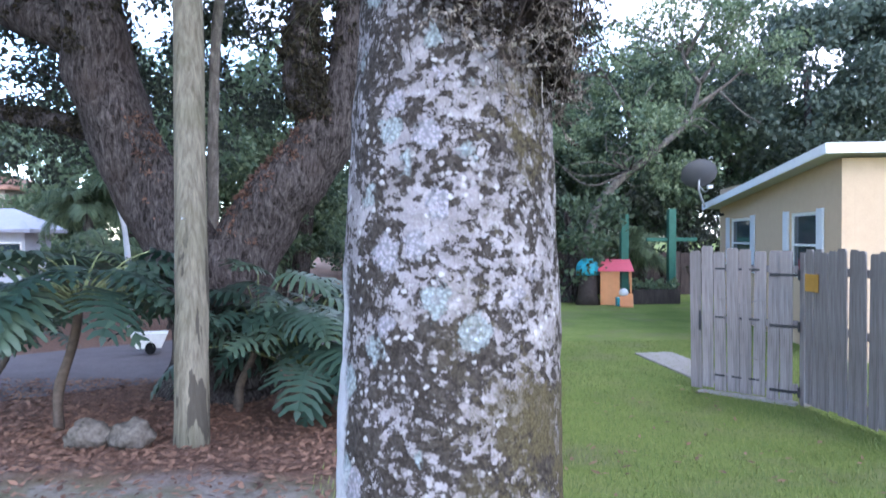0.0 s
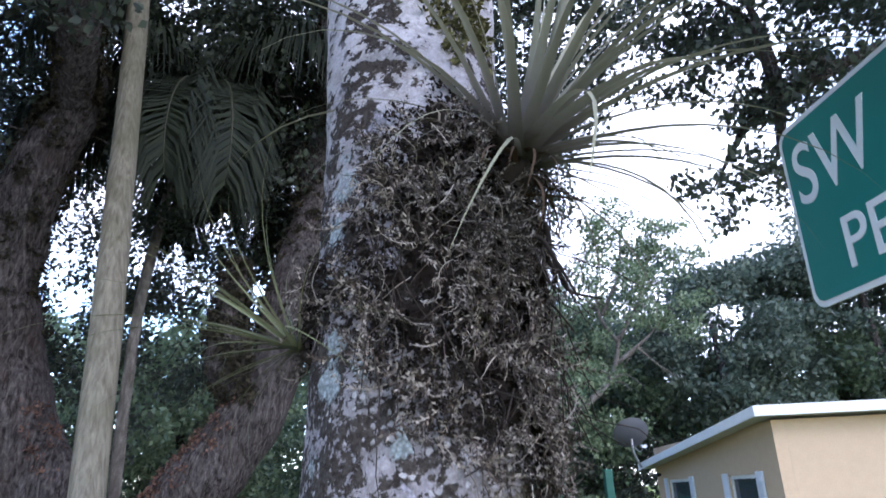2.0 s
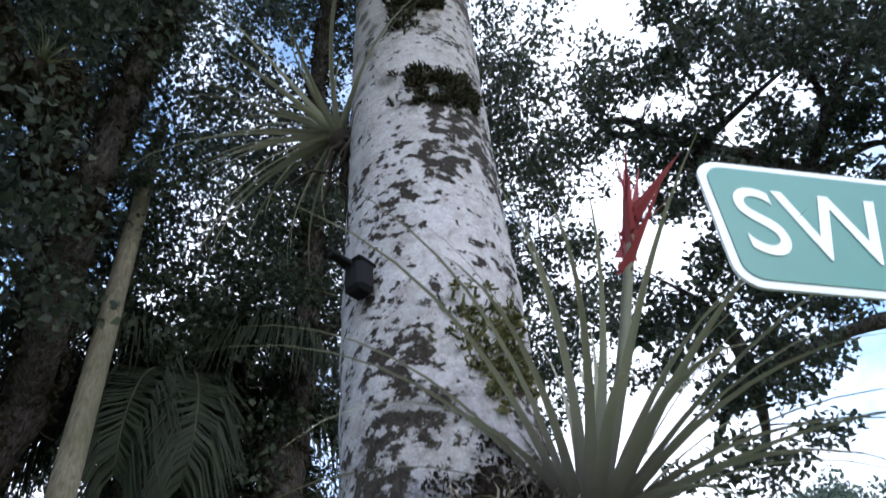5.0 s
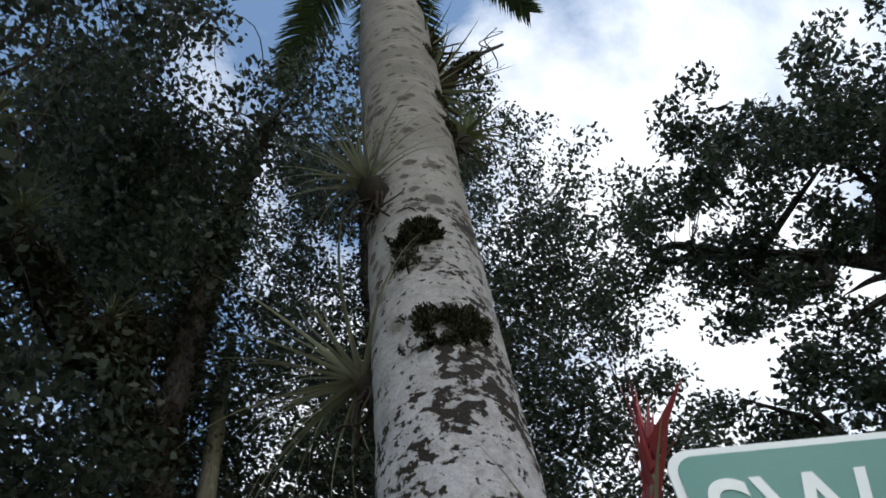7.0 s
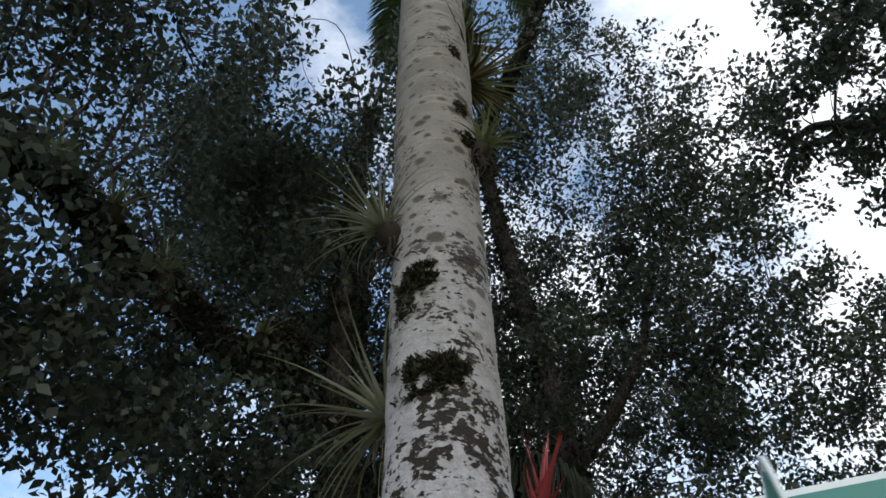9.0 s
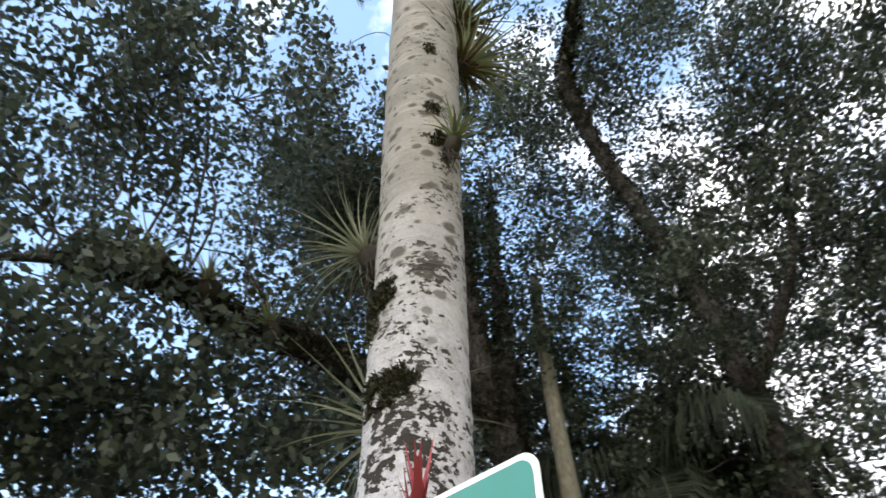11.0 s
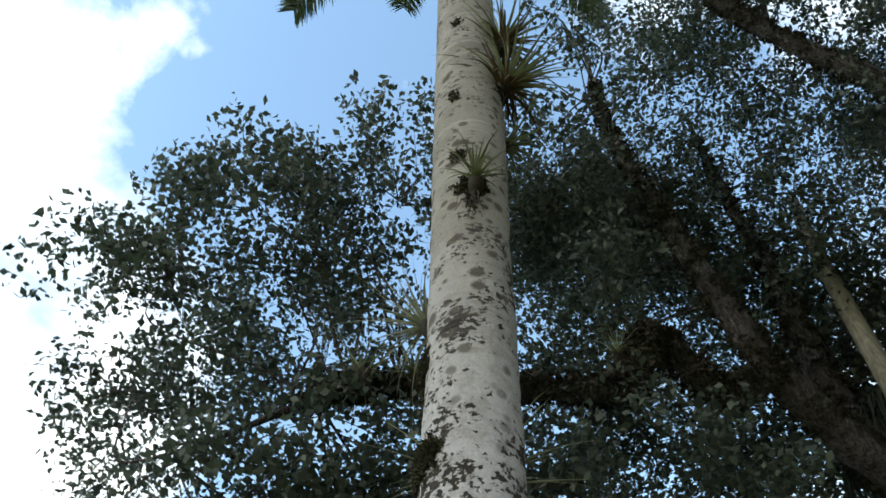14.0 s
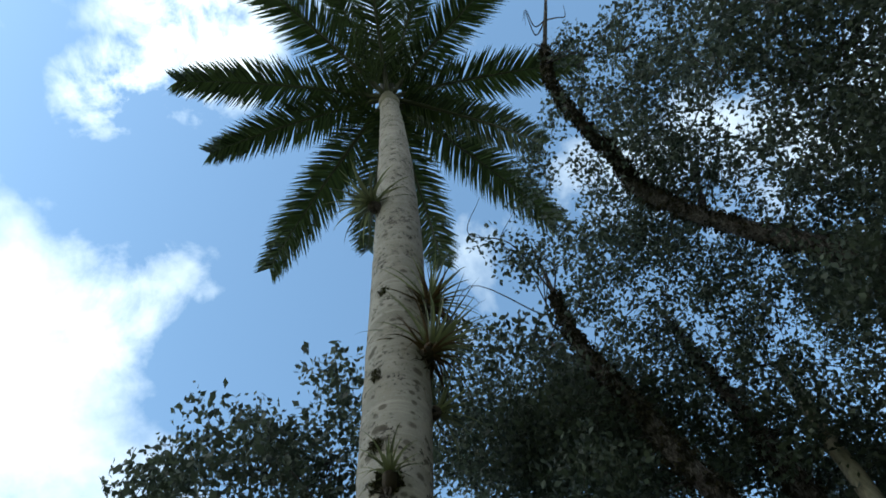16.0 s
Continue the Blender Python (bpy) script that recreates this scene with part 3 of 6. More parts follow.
def palm_frond(az, length, lift, droop, seed, hang=0.35, full=0.78):
    """A feather leaf: a bare stalk, then an arching rib with two dense ranks of pointed leaflets."""
    rng = np.random.default_rng(seed)
    a = radians(az)
    out = np.array([math.cos(a), math.sin(a), 0])
    steps = 26
    pts, p, e = [], np.zeros(3), radians(lift)
    for i in range(steps):
        pts.append(p.copy())
        p = p + (out * math.cos(e) + np.array([0, 0, math.sin(e)])) * length / (steps - 1)
        e -= radians(droop) / steps * (0.45 + 1.1 * i / steps)
    pts = np.array(pts)
    side = np.array([-out[1], out[0], 0])
    quads = []
    for i in np.linspace(0.06, 0.995, 185):
        k = i * (steps - 1)
        c = np.array([np.interp(k, np.arange(steps), pts[:, q]) for q in range(3)])
        j = min(int(k), steps - 2)
        t = pts[j + 1] - pts[j]
        t /= np.linalg.norm(t)
        up = np.cross(side, t)
        up = up if up[2] > 0 else -up
        for s in (-1, 1):
            ln = full * length / 5 * (0.30 + 0.78 * math.sin(math.pi * min(1, 0.16 + 0.80 * i)) ** 0.7) * rng.uniform(0.82, 1.08)
            ahead = 0.45 + 0.75 * i * i + rng.uniform(-0.12, 0.12)
            d = side * s + t * ahead + up * rng.uniform(-0.55, 0.5)
            d /= np.linalg.norm(d)
            w = np.cross(d, up)
            w = w / (np.linalg.norm(w) + 1e-9) * 0.023 * (length / 5) ** 0.6
            m = c + d * ln * 0.5
            tip = c + d * ln * 0.98 + np.array([0, 0, -rng.uniform(0.3, 1.0) * hang * ln])
            quads.append([c - w * 0.6, m - w, m + w, c + w * 0.6])
            quads.append([m - w, tip - w * 0.08, tip + w * 0.08, m + w])
    return pts, np.array(quads)


MAT_RIB = plain("frond_rib", (0.035, 0.034, 0.018), 0.6, 0.3, 9)


def palm_crown():
    top = PALM_INV @ palm_axis(18.75)
    # heading, length, rise at the stalk, bend in degrees
    fronds = [(-84, 5.0, 28, 76), (-105, 4.5, 24, 76), (-141, 5.1, 12, 84), (127, 5.1, 14, 72), (82, 4.9, 30, 80), (46, 5.0, 38, 82), (-6, 5.2, 42, 84), (-48, 5.5, 36, 80),
              (163, 4.6, -6, 92), (-168, 4.2, -18, 80), (20, 4.6, 62, 88), (-28, 4.4, 66, 80), (104, 4.2, -2, 88)]
    for i, (az, length, lift, droop) in enumerate(fronds):
        pts, quads = palm_frond(az, length, lift, droop, 40 + i, 0.45 if lift < 15 else 0.25)
        fr = base("frond")
        fr.parent = PALM
        fr.matrix_basis = Matrix.Translation(top + Vector((math.cos(radians(az)), math.sin(radians(az)), 0)) * 0.06)
        part("rib", tube(pts, [0.075, 0.036, 0.020, 0.006], 6), MAT_RIB, fr, smooth=True)
        part("leaf_blade", quads_mesh("leaf_blade", quads), MAT_PALMLEAF, fr)


palm_crown()


# ---- air plants on the trunk ----
def strap_leaf(length, width, lift, bend, rng, curl=0.0, steps=11):
    """A channelled tapering leaf that rises along +x at lift degrees and arches over by bend degrees."""
    e, yaw = radians(lift), 0.0
    p = np.array([0.0, 0.0, 0.0])
    verts = []
    for i in range(steps):
        k = i / (steps - 1)
        w = width * (1.25 - 0.5 * k) * max(0.02, (1 - k) ** 0.75) * (0.8 + 0.5 * math.exp(-8 * k))
        t = np.array([math.cos(e) * math.cos(yaw), math.cos(e) * math.sin(yaw), math.sin(e)])
        s = np.array([-math.sin(yaw), math.cos(yaw), 0])
        n = np.cross(t, s)
        verts += [p - s * w, p - n * w * 0.32 * -1 * (1 if n[2] < 0 else -1), p + s * w]
        p = p + t * length / (steps - 1)
        e -= radians(bend) / (steps - 1) * (0.4 + 1.2 * k)
        yaw += curl / (steps - 1) * k
    faces = []
    for i in range(steps - 1):
        a = 3 * i
        faces += [(a, a + 1, a + 4, a + 3), (a + 1, a + 2, a + 5, a + 4)]
    return verts, faces


def hanging_roots(thing, count, seed):
    rng = np.random.default_rng(seed)
    down = thing.matrix_world.to_3x3().inverted() @ Vector((0, 0, -1))
    for i in range(count):
        p = Vector((rng.uniform(-0.05, 0.06), rng.uniform(-0.06, 0.06), -0.05))
        pts = [p.copy()]
        d = down.copy()
        for j in range(6):
            d = (d + Vector(rng.normal(size=3) * 0.38) + down * 0.25).normalized()
            p = p + d * rng.uniform(0.03, 0.065)
            pts.append(p.copy())
        part("root", tube(spline(pts, 3), [0.008, 0.005, 0.0015], 5, 0.3, i), MAT_ROOT, thing, "dangling dark root" if i == 0 else "", True)


def air_plant(name, z, deg, count, length, width, mat, label, seed, lean=25, sweep=300, bulb=0.07, group="", out=0.03, at=None):
    """A rosette of strap leaves held to the trunk, tilted outwards by lean degrees."""
    rng = np.random.default_rng(seed)
    at = Vector(at) if at else on_palm(z, deg, out)
    thing = new(name)
    thing.matrix_world = Matrix.Translation(at) @ pose(0, 0, 0, 0, 0, deg) @ pose(0, 0, 0, 0, lean, 0)
    tagged(thing, label, "air plant", group)
    bulb *= 0.7
    root = tube([(-0.02, 0, -bulb * 1.5), (0.0, 0, -bulb * 0.6), (0, 0, bulb * 0.6), (0, 0, bulb * 1.2)], [bulb * 0.5, bulb, bulb * 0.9, bulb * 0.3], 10, 0.4, seed)
    part("root_ball", root, MAT_ROOT, thing, "dark matted root ball", True)
    for i in range(count):
        k = i / count
        az = i * 137.508 % 360
        if sweep < 360 and 180 - (360 - sweep) / 2 < az < 180 + (360 - sweep) / 2:
            az = (az + 180) % 360
        lift = 86 - 92 * k ** 0.85 + rng.uniform(-7, 7)
        ln = length * rng.uniform(0.72, 1.12) * (0.85 + 0.2 * math.sin(math.pi * k))
        geo = strap_leaf(ln, width * rng.uniform(0.8, 1.15) * (1 if k < 0.8 else 0.55), lift, rng.uniform(30, 62) + 45 * k, rng, rng.uniform(-0.5, 0.5))
        leaf = part("leaf", moved(geo, pose(0, 0, 0, 0, 0, az) @ Matrix.Translation((bulb * 0.25, 0, 0.02 + rng.uniform(0, bulb)))), mat, thing, "", True)
    if length < 0.9 and seed > 13:
        hanging_roots(thing, 14, seed)
    return thing


BIG_Z, BIG_DEG = 2.58, -37
big = air_plant("bromeliad", BIG_Z, BIG_DEG, 66, 0.76, 0.0138, MAT_BROMELIAD, "large silvery-green bromeliad with arching leaves and a red flower spike", 3, 22, 330, 0.075, out=0.04)


def flower_spike(thing):
    rng = np.random.default_rng(8)
    stem = spline([(0, 0, 0.05), (0.01, 0.0, 0.34), (-0.01, -0.01, 0.70)], 6)
    st = part("flower_stem", tube(stem, [0.016, 0.012, 0.010], 8), MAT_AIRLEAF, thing, "pale green flower stem", True)
    for i in range(17):
        geo = strap_leaf(rng.uniform(0.12, 0.26), rng.uniform(0.011, 0.016), rng.uniform(52, 86), rng.uniform(-20, 10), rng, 0, 8)
        at = Vector(stem[-1]) + Vector((0, 0, 0.03 - 0.030 * (i % 6)))
        part("bract", moved(geo, Matrix.Translation(at) @ pose(0, 0, 0, 0, 0, i * 137.5)), MAT_BRACT, st, "red bract", True)


flower_spike(big)


hanging_roots(big, 22, 4)
MAT_DEADLEAF = plain("dead_leaf", (0.085, 0.055, 0.036), 0.9, 0.5, 30)


def dead_skirt(thing, count, seed, size=1.0):
    """Withered leaves that hang round the foot of a rosette."""
    rng = np.random.default_rng(seed)
    for i in range(count):
        geo = strap_leaf(size * rng.uniform(0.14, 0.34), size * rng.uniform(0.007, 0.013), rng.uniform(-25, 30), rng.uniform(40, 150), rng, rng.uniform(-1.5, 1.5))
        part("dead_leaf", moved(geo, pose(0, 0, 0, 0, 0, i * 137.5) @ Matrix.Translation((0.015, 0, rng.uniform(-0.05, 0.06)))), MAT_DEADLEAF, thing, "withered brown leaf" if i == 0 else "", True)


dead_skirt(big, 30, 6)
air_plant("bromeliad", 2.22, 192, 44, 0.58, 0.0032, MAT_DARKAIR, "grey-green bromeliad with thin arching leaves at the root mat", 13, 50, 300, 0.018, out=0.01)
air_plant("air_plant", 4.02, 165, 44, 0.60, 0.010, MAT_AIRLEAF, "grey air plant with spiky leaves behind the trunk", 14, 30, 300, 0.06)
air_plant("air_plant", 4.95, 226, 60, 0.46, 0.008, MAT_AIRLEAF, "grey-green spiky air plant clasping the trunk", 15, 30, 340, 0.095)
air_plant("air_plant", 5.72, -4, 30, 0.30, 0.014, MAT_DARKAIR, "olive air plant in a dark root clump", 16, 30, 330, 0.075)
dead_skirt(air_plant("air_plant", 7.35, 60, 52, 0.70, 0.017, MAT_DARKAIR, "olive air plant with long drooping leaves", 17, 34, 330, 0.11), 34, 91, 1.9)
dead_skirt(air_plant("air_plant", 8.2, 62, 40, 0.60, 0.017, MAT_DARKAIR, "olive air plant with browning leaves", 18, 24, 330, 0.10), 30, 92, 1.9)
air_plant("air_plant", 10.95, -56, 40, 0.66, 0.034, MAT_DARKAIR, "green air plant with stiff pointed leaves", 19, 34, 340, 0.11, out=0.06)
air_plant("air_plant", 6.9, 110, 24, 0.45, 0.014, MAT_DARKAIR, "small dark air plant on the shaded side", 20, 40, 320, 0.09)


def moss_patch(z, deg, w, h, seed, thick=0.035, count=900, mat=None):
    """A ragged cushion of moss on the trunk."""
    rng = np.random.default_rng(seed)
    quads = []
    for i in range(count):
        a, b = rng.uniform(-1.5, 1.5, 2)
        if a * a + b * b > 0.85 + 1.7 * noise.noise(Vector((a * 1.7, b * 1.7, seed))) + 1.2 * noise.noise(Vector((a * 5, b * 5, seed + 9))):
            continue
        zz, dd = z + b * h, deg + math.degrees(a * w / palm_radius(z))
        k = max(0.15, 1 - 0.6 * (a * a + b * b))
        p = np.array(on_palm(zz, dd, rng.uniform(0.0, thick) * k))
        away = radians(dd)
        d = np.array([math.cos(away), math.sin(away), -0.35]) * 0.6 + rng.normal(size=3) * 0.6
        d /= np.linalg.norm(d)
        s = np.cross(d, rng.normal(size=3))
        s /= np.linalg.norm(s)
        ln = rng.uniform(0.008, 0.028)
        quads.append([p - s * 0.004, p + d * ln - s * 0.0025, p + d * ln + s * 0.0025, p + s * 0.004])
    thing = link_mesh("moss_cushion", quads_mesh("moss_cushion", np.array(quads)), mat or MAT_MOSSY)
    tagged(thing, "dark ragged moss cushion growing on the palm trunk", "moss", "moss on the trunk")


MAT_OLIVE = leaf_material("olive_moss", (0.05, 0.048, 0.016), (0.14, 0.13, 0.05), 0.1, 0.95)
MAT_MOSSY = leaf_material("mossy", (0.014, 0.012, 0.008), (0.06, 0.055, 0.024), 0.1, 0.95)
for z, deg, w, h, seed in ((4.50, 264, 0.085, 0.085, 31), (4.36, 251, 0.045, 0.075, 38), (3.95, 281, 0.110, 0.095, 32), (5.74, -10, 0.09, 0.11, 33), (6.12, -28, 0.05, 0.07, 34), (6.95, -35, 0.045, 0.08, 35), (8.35, -30, 0.05, 0.08, 36)):
    moss_patch(z, deg, w, h, seed, 0.020 if w > 0.08 else 0.009, 5200 if w > 0.08 else 700)
moss_patch(3.02, -62, 0.10, 0.14, 37, 0.005, 3000, MAT_OLIVE)


def root_mat():
    """The shaggy belt of dry fern and roots round the trunk."""
    thing = base("root_mat", *palm_axis(2.25))
    tagged(thing, "shaggy brown belt of dry curled fern on the trunk", "dead fern")
    inv = thing.matrix_world.inverted()
    rng = np.random.default_rng(21)

    def depth(z, deg):
        """How far the mat stands out."""
        a = radians(deg)
        upper = 2.46 + 0.34 * min(1, max(0, math.cos(a + radians(40)) / 0.42)) + 0.10 * noise.noise(Vector((math.cos(a) * 2, math.sin(a) * 2, 7)))
        lower = 2.10 - 0.27 * max(-0.3, math.cos(a + radians(30))) + 0.12 * noise.noise(Vector((math.cos(a) * 2, math.sin(a) * 2, 3)))
        k = min(1, max(0, (upper - z) / 0.22)) * min(1, max(0, (z - lower) / 0.28))
        return 0.066 * k

    sides, verts, faces = 80, [], []
    zs = np.linspace(1.7, 3.0, 60)
    for z in zs:
        for j in range(sides):
            deg = 360 * j / sides
            d = depth(z, deg)
            q = on_palm(z, deg, -0.03)
            n = noise.noise(Vector(q) * 9) * 0.5 + noise.noise(Vector(q) * 22) * 0.3
            verts.append(inv @ on_palm(z, deg, -0.03 + d * (0.50 + 1.4 * n)))
    for i in range(len(zs) - 1):
        for j in range(sides):
            a, b = i * sides + j, i * sides + (j + 1) % sides
            faces.append((a, b, b + sides, a + sides))
    part("peat", (verts, faces), MAT_MAT, thing, "dark brown matted peat", True)
    geos, curls = [], []
    while len(curls) < 1000:
        z, deg = rng.uniform(1.72, 3.0), rng.uniform(0, 360)
        d = depth(z, deg)
        if d < 0.006 or rng.random() > 0.15 + d / 0.066:
            continue
        root = on_palm(z, deg, d * rng.uniform(0.45, 1.05))
        if noise.noise(root * 11) < 0.0:
            continue
        a = radians(deg)
        outv = Vector((math.cos(a), math.sin(a), 0))
        across = Vector((-math.sin(a), math.cos(a), 0))
        v = (outv * rng.uniform(0.1, 0.7) + across * rng.uniform(-1, 1) + Vector((0, 0, rng.uniform(-1.0, 0.5)))).normalized()
        axis = (outv + Vector(rng.normal(size=3)) * 0.6).normalized()
        turn = rng.choice((-1, 1)) * rng.uniform(0.08, 0.22)
        step, p, pts, n = rng.uniform(0.006, 0.0125), root.copy(), [root.copy()], int(rng.integers(7, 12))
        wide = rng.uniform(0.7, 1.25)
        for k in range(n):
            v = Matrix.Rotation(turn * (1 + 3.0 * (k / n) ** 2), 3, axis) @ v
            p = p + v * step
            pts.append(p.copy())
            for s in (-1, 1):
                w = v.cross(axis).normalized() * s
                reach = (0.019 - 0.011 * k / n) * wide
                q = p + (w * 0.8 + v * 0.5 + axis * rng.uniform(-0.5, 0.5)) * reach * 0.6
                tip = q + (w * 0.1 + v * 0.7 + axis * rng.uniform(-0.9, 0.9)) * reach * 0.6
                b = v * 0.0021 * wide
                geos.append(([inv @ (p - b), inv @ (p + b), inv @ (q + b), inv @ (q - b), inv @ (tip + b * 0.4), inv @ (tip - b * 0.4)], [(0, 1, 2, 3), (3, 2, 4, 5)]))
        r = rng.uniform(0.0008, 0.0014)
        geos.append(tube([inv @ q for q in pts], [r, r * 1.1, r * 0.5], 3, cap=False))
        curls.append(1)
    for i in range(320):
        deg, z = rng.uniform(-150, 60), rng.uniform(1.85, 2.75)
        d = depth(z, deg)
        if d < 0.01:
            continue
        p = on_palm(z, deg, d * 0.8)
        v = Vector(rng.normal(size=3)).normalized() + Vector((math.cos(radians(deg)), math.sin(radians(deg)), -0.4))
        v.normalize()
        axis = v.cross(Vector(rng.normal(size=3))).normalized()
        pts, turn = [p.copy()], rng.uniform(-0.25, 0.25)
        for k in range(10):
            v = (Matrix.Rotation(turn, 3, axis) @ v + Vector(rng.normal(size=3)) * 0.08).normalized()
            p = p + v * rng.uniform(0.006, 0.013)
            pts.append(p.copy())
        geos.append(tube([inv @ q for q in pts], [0.0013, 0.0010, 0.0006], 3, cap=False))
    strands = part("dry_frond", join(*geos), MAT_STRAND, thing, "curled pale dry fern strands")
    strands["kind"] = "stuff"
    tufts = []
    while len(tufts) < 1500:
        z, deg = rng.uniform(1.75, 3.0), rng.uniform(0, 360)
        d = depth(z, deg)
        if d > 0.02:
            tufts.append(inv @ on_palm(z, deg, d * rng.uniform(0.2, 0.85)))
    bits = part("fern_scrap", quads_mesh("fern_scrap", leaf_cloud(np.array([tuple(q) for q in tufts]), 0.03, 12, 0.013, rng)), MAT_MAT, thing, "crumpled dry fern scraps")
    bits["kind"] = "stuff"
    geos = []
    for i in range(90):
        deg = rng.uniform(-110, 40)
        p = on_palm(rng.uniform(2.1, 2.6), deg, rng.uniform(0.05, 0.12))
        pts, v = [p.copy()], Vector((rng.normal() * 0.3, rng.normal() * 0.3, -1))
        for j in range(8):
            v = (v + Vector(rng.normal(size=3)) * 0.25).normalized()
            p = p + v * rng.uniform(0.02, 0.05)
            pts.append(p.copy())
        geos.append(tube([inv @ q for q in pts], [0.0018, 0.0013, 0.0008], 4, cap=False))
    roots = part("root", join(*geos), MAT_ROOT, thing, "thin hanging roots")
    roots["kind"] = "stuff"


root_mat()
MAT_BLACK = plain("black_plastic", (0.006, 0.006, 0.007), 0.9, 0.3, 30)
MAT_BLACK.node_tree.nodes["Principled BSDF"].inputs["Specular IOR Level"].default_value = 0.2


def trail_box():
    """The small black box that clings to the trunk."""
    p = on_palm(3.21, 222, 0.035)
    thing = base("black_box", *p, 222 - 90 + 180)
    tagged(thing, "small black plastic box strapped to the palm trunk", "box")
    part("case", box(-0.028, 0.028, -0.026, 0.026, -0.040, 0.040, 0.010), MAT_BLACK, thing)
    part("lid", box(-0.031, 0.031, -0.031, 0.028, 0.032, 0.044, 0.005), MAT_BLACK, thing)
    part("bracket", box(-0.012, 0.012, -0.085, -0.03, 0.02, 0.032, 0.003), MAT_BLACK, thing)


trail_box()


# ---- live oak ----
def oak():
    thing = base("live_oak", -2.75, 8.3, -0.2)
    tagged(thing, "massive spreading live oak with furrowed grey-brown fern-covered limbs", "tree")
    inv = thing.matrix_world.inverted()
    rng = np.random.default_rng(61)

    def put(points):
        return [tuple(inv @ Vector(p)) for p in points]

    limbs = [
        ("trunk", [(-2.62, 8.3, -0.5), (-2.62, 8.3, 0.1), (-2.60, 8.28, 0.8), (-2.60, 8.25, 1.6)], [0.85, 0.60, 0.55, 0.50]),
        ("limb", [(-2.80, 8.28, 0.5), (-3.10, 8.2, 1.5), (-3.48, 8.15, 2.25), (-3.76, 8.1, 2.95), (-3.95, 8.05, 3.7), (-4.0, 8.0, 4.9), (-3.75, 7.9, 5.8), (-3.45, 7.8, 6.8), (-3.75, 7.7, 8.0), (-3.65, 7.6, 9.1), (-3.4, 7.5, 10.2), (-3.2, 7.4, 12.2), (-2.6, 7.0, 14.2)], [0.40, 0.40, 0.40, 0.40, 0.38, 0.34, 0.32, 0.29, 0.24, 0.20, 0.16, 0.09, 0.03]),
        ("limb", [(-2.50, 8.25, 0.9), (-2.12, 8.2, 1.8), (-1.62, 8.2, 2.45), (-1.15, 8.25, 3.2), (-0.95, 8.4, 4.4), (-0.75, 8.9, 5.6), (-0.6, 9.4, 7.6), (-0.55, 9.3, 9.8), (-0.58, 8.4, 11.5), (-0.5, 7.2, 13.0), (-0.23, 6.4, 13.9), (0.25, 6.1, 14.2), (0.9, 5.4, 14.2), (1.66, 5.01, 15.20), (2.91, 5.39, 17.20)], [0.42, 0.40, 0.36, 0.33, 0.27, 0.25, 0.22, 0.195, 0.165, 0.135, 0.115, 0.10, 0.08, 0.055, 0.03]),
        ("limb", [(-2.85, 6.1, 7.7), (-2.95, 5.6, 7.45), (-2.9, 5.2, 7.5), (-2.8, 4.85, 7.95), (-2.75, 4.55, 7.9), (-2.75, 4.35, 7.35), (-2.8, 3.9, 7.15), (-2.8, 3.06, 7.09), (-2.8, 2.43, 6.91), (-2.8, 1.93, 7.0), (-2.8, 1.27, 6.9), (-2.8, 0.74, 6.6), (-2.9, 0.1, 6.25)], [0.17, 0.15, 0.14, 0.13, 0.13, 0.125, 0.12, 0.11, 0.10, 0.085, 0.065, 0.04, 0.02]),
        ("limb", [(-3.5, 7.85, 6.3), (-3.2, 7.0, 7.0), (-2.9, 6.2, 7.7), (-2.67, 5.74, 9.0), (-2.3, 5.2, 10.3), (-1.91, 4.73, 11.5), (-1.74, 4.69, 12.6), (-1.4, 4.6, 14.2)], [0.24, 0.22, 0.19, 0.15, 0.11, 0.075, 0.05, 0.02]),
        ("limb", [(-3.95, 8.08, 3.8), (-4.9, 8.2, 4.25), (-6.2, 8.8, 4.8), (-8.0, 9.6, 5.8)], [0.30, 0.25, 0.18, 0.06]),
        ("limb", [(-3.7, 8.1, 2.8), (-4.9, 8.6, 3.05), (-6.6, 9.2, 3.5), (-8.3, 10.0, 4.4)], [0.14, 0.11, 0.08, 0.03]),
        ("limb", [(-1.30, 8.2, 2.8), (-1.52, 8.1, 3.25), (-1.62, 8.05, 3.8), (-1.55, 8.05, 4.5)], [0.22, 0.24, 0.20, 0.10]),
        ("limb", [(-0.55, 9.3, 8.2), (0.9, 9.0, 9.6), (1.5, 9.2, 11.2), (2.0, 9.8, 12.6)], [0.11, 0.08, 0.06, 0.03]),
        ("limb", [(-0.75, 8.9, 5.6), (-1.2, 10.0, 7.2), (-2.2, 11.4, 9.2), (-3.2, 12.8, 10.8)], [0.17, 0.13, 0.09, 0.03]),
        ("limb", [(-0.5, 7.2, 13.0), (-0.6, 7.9, 14.6), (0.0, 8.4, 16.6)], [0.09, 0.06, 0.02]),
    ]
    anchors = []
    for i, (name, pts, radii) in enumerate(limbs):
        line = spline(pts, 7)
        part(name, tube(put(line), radii, 24 if i < 3 else 14, 0.22 if i < 3 else 0.35, i), MAT_OAK, thing, "dark furrowed limb" if name == "limb" else "broad furrowed grey-brown trunk", True)
        anchors.extend(line[len(line) // 3:] if name == "limb" else [])
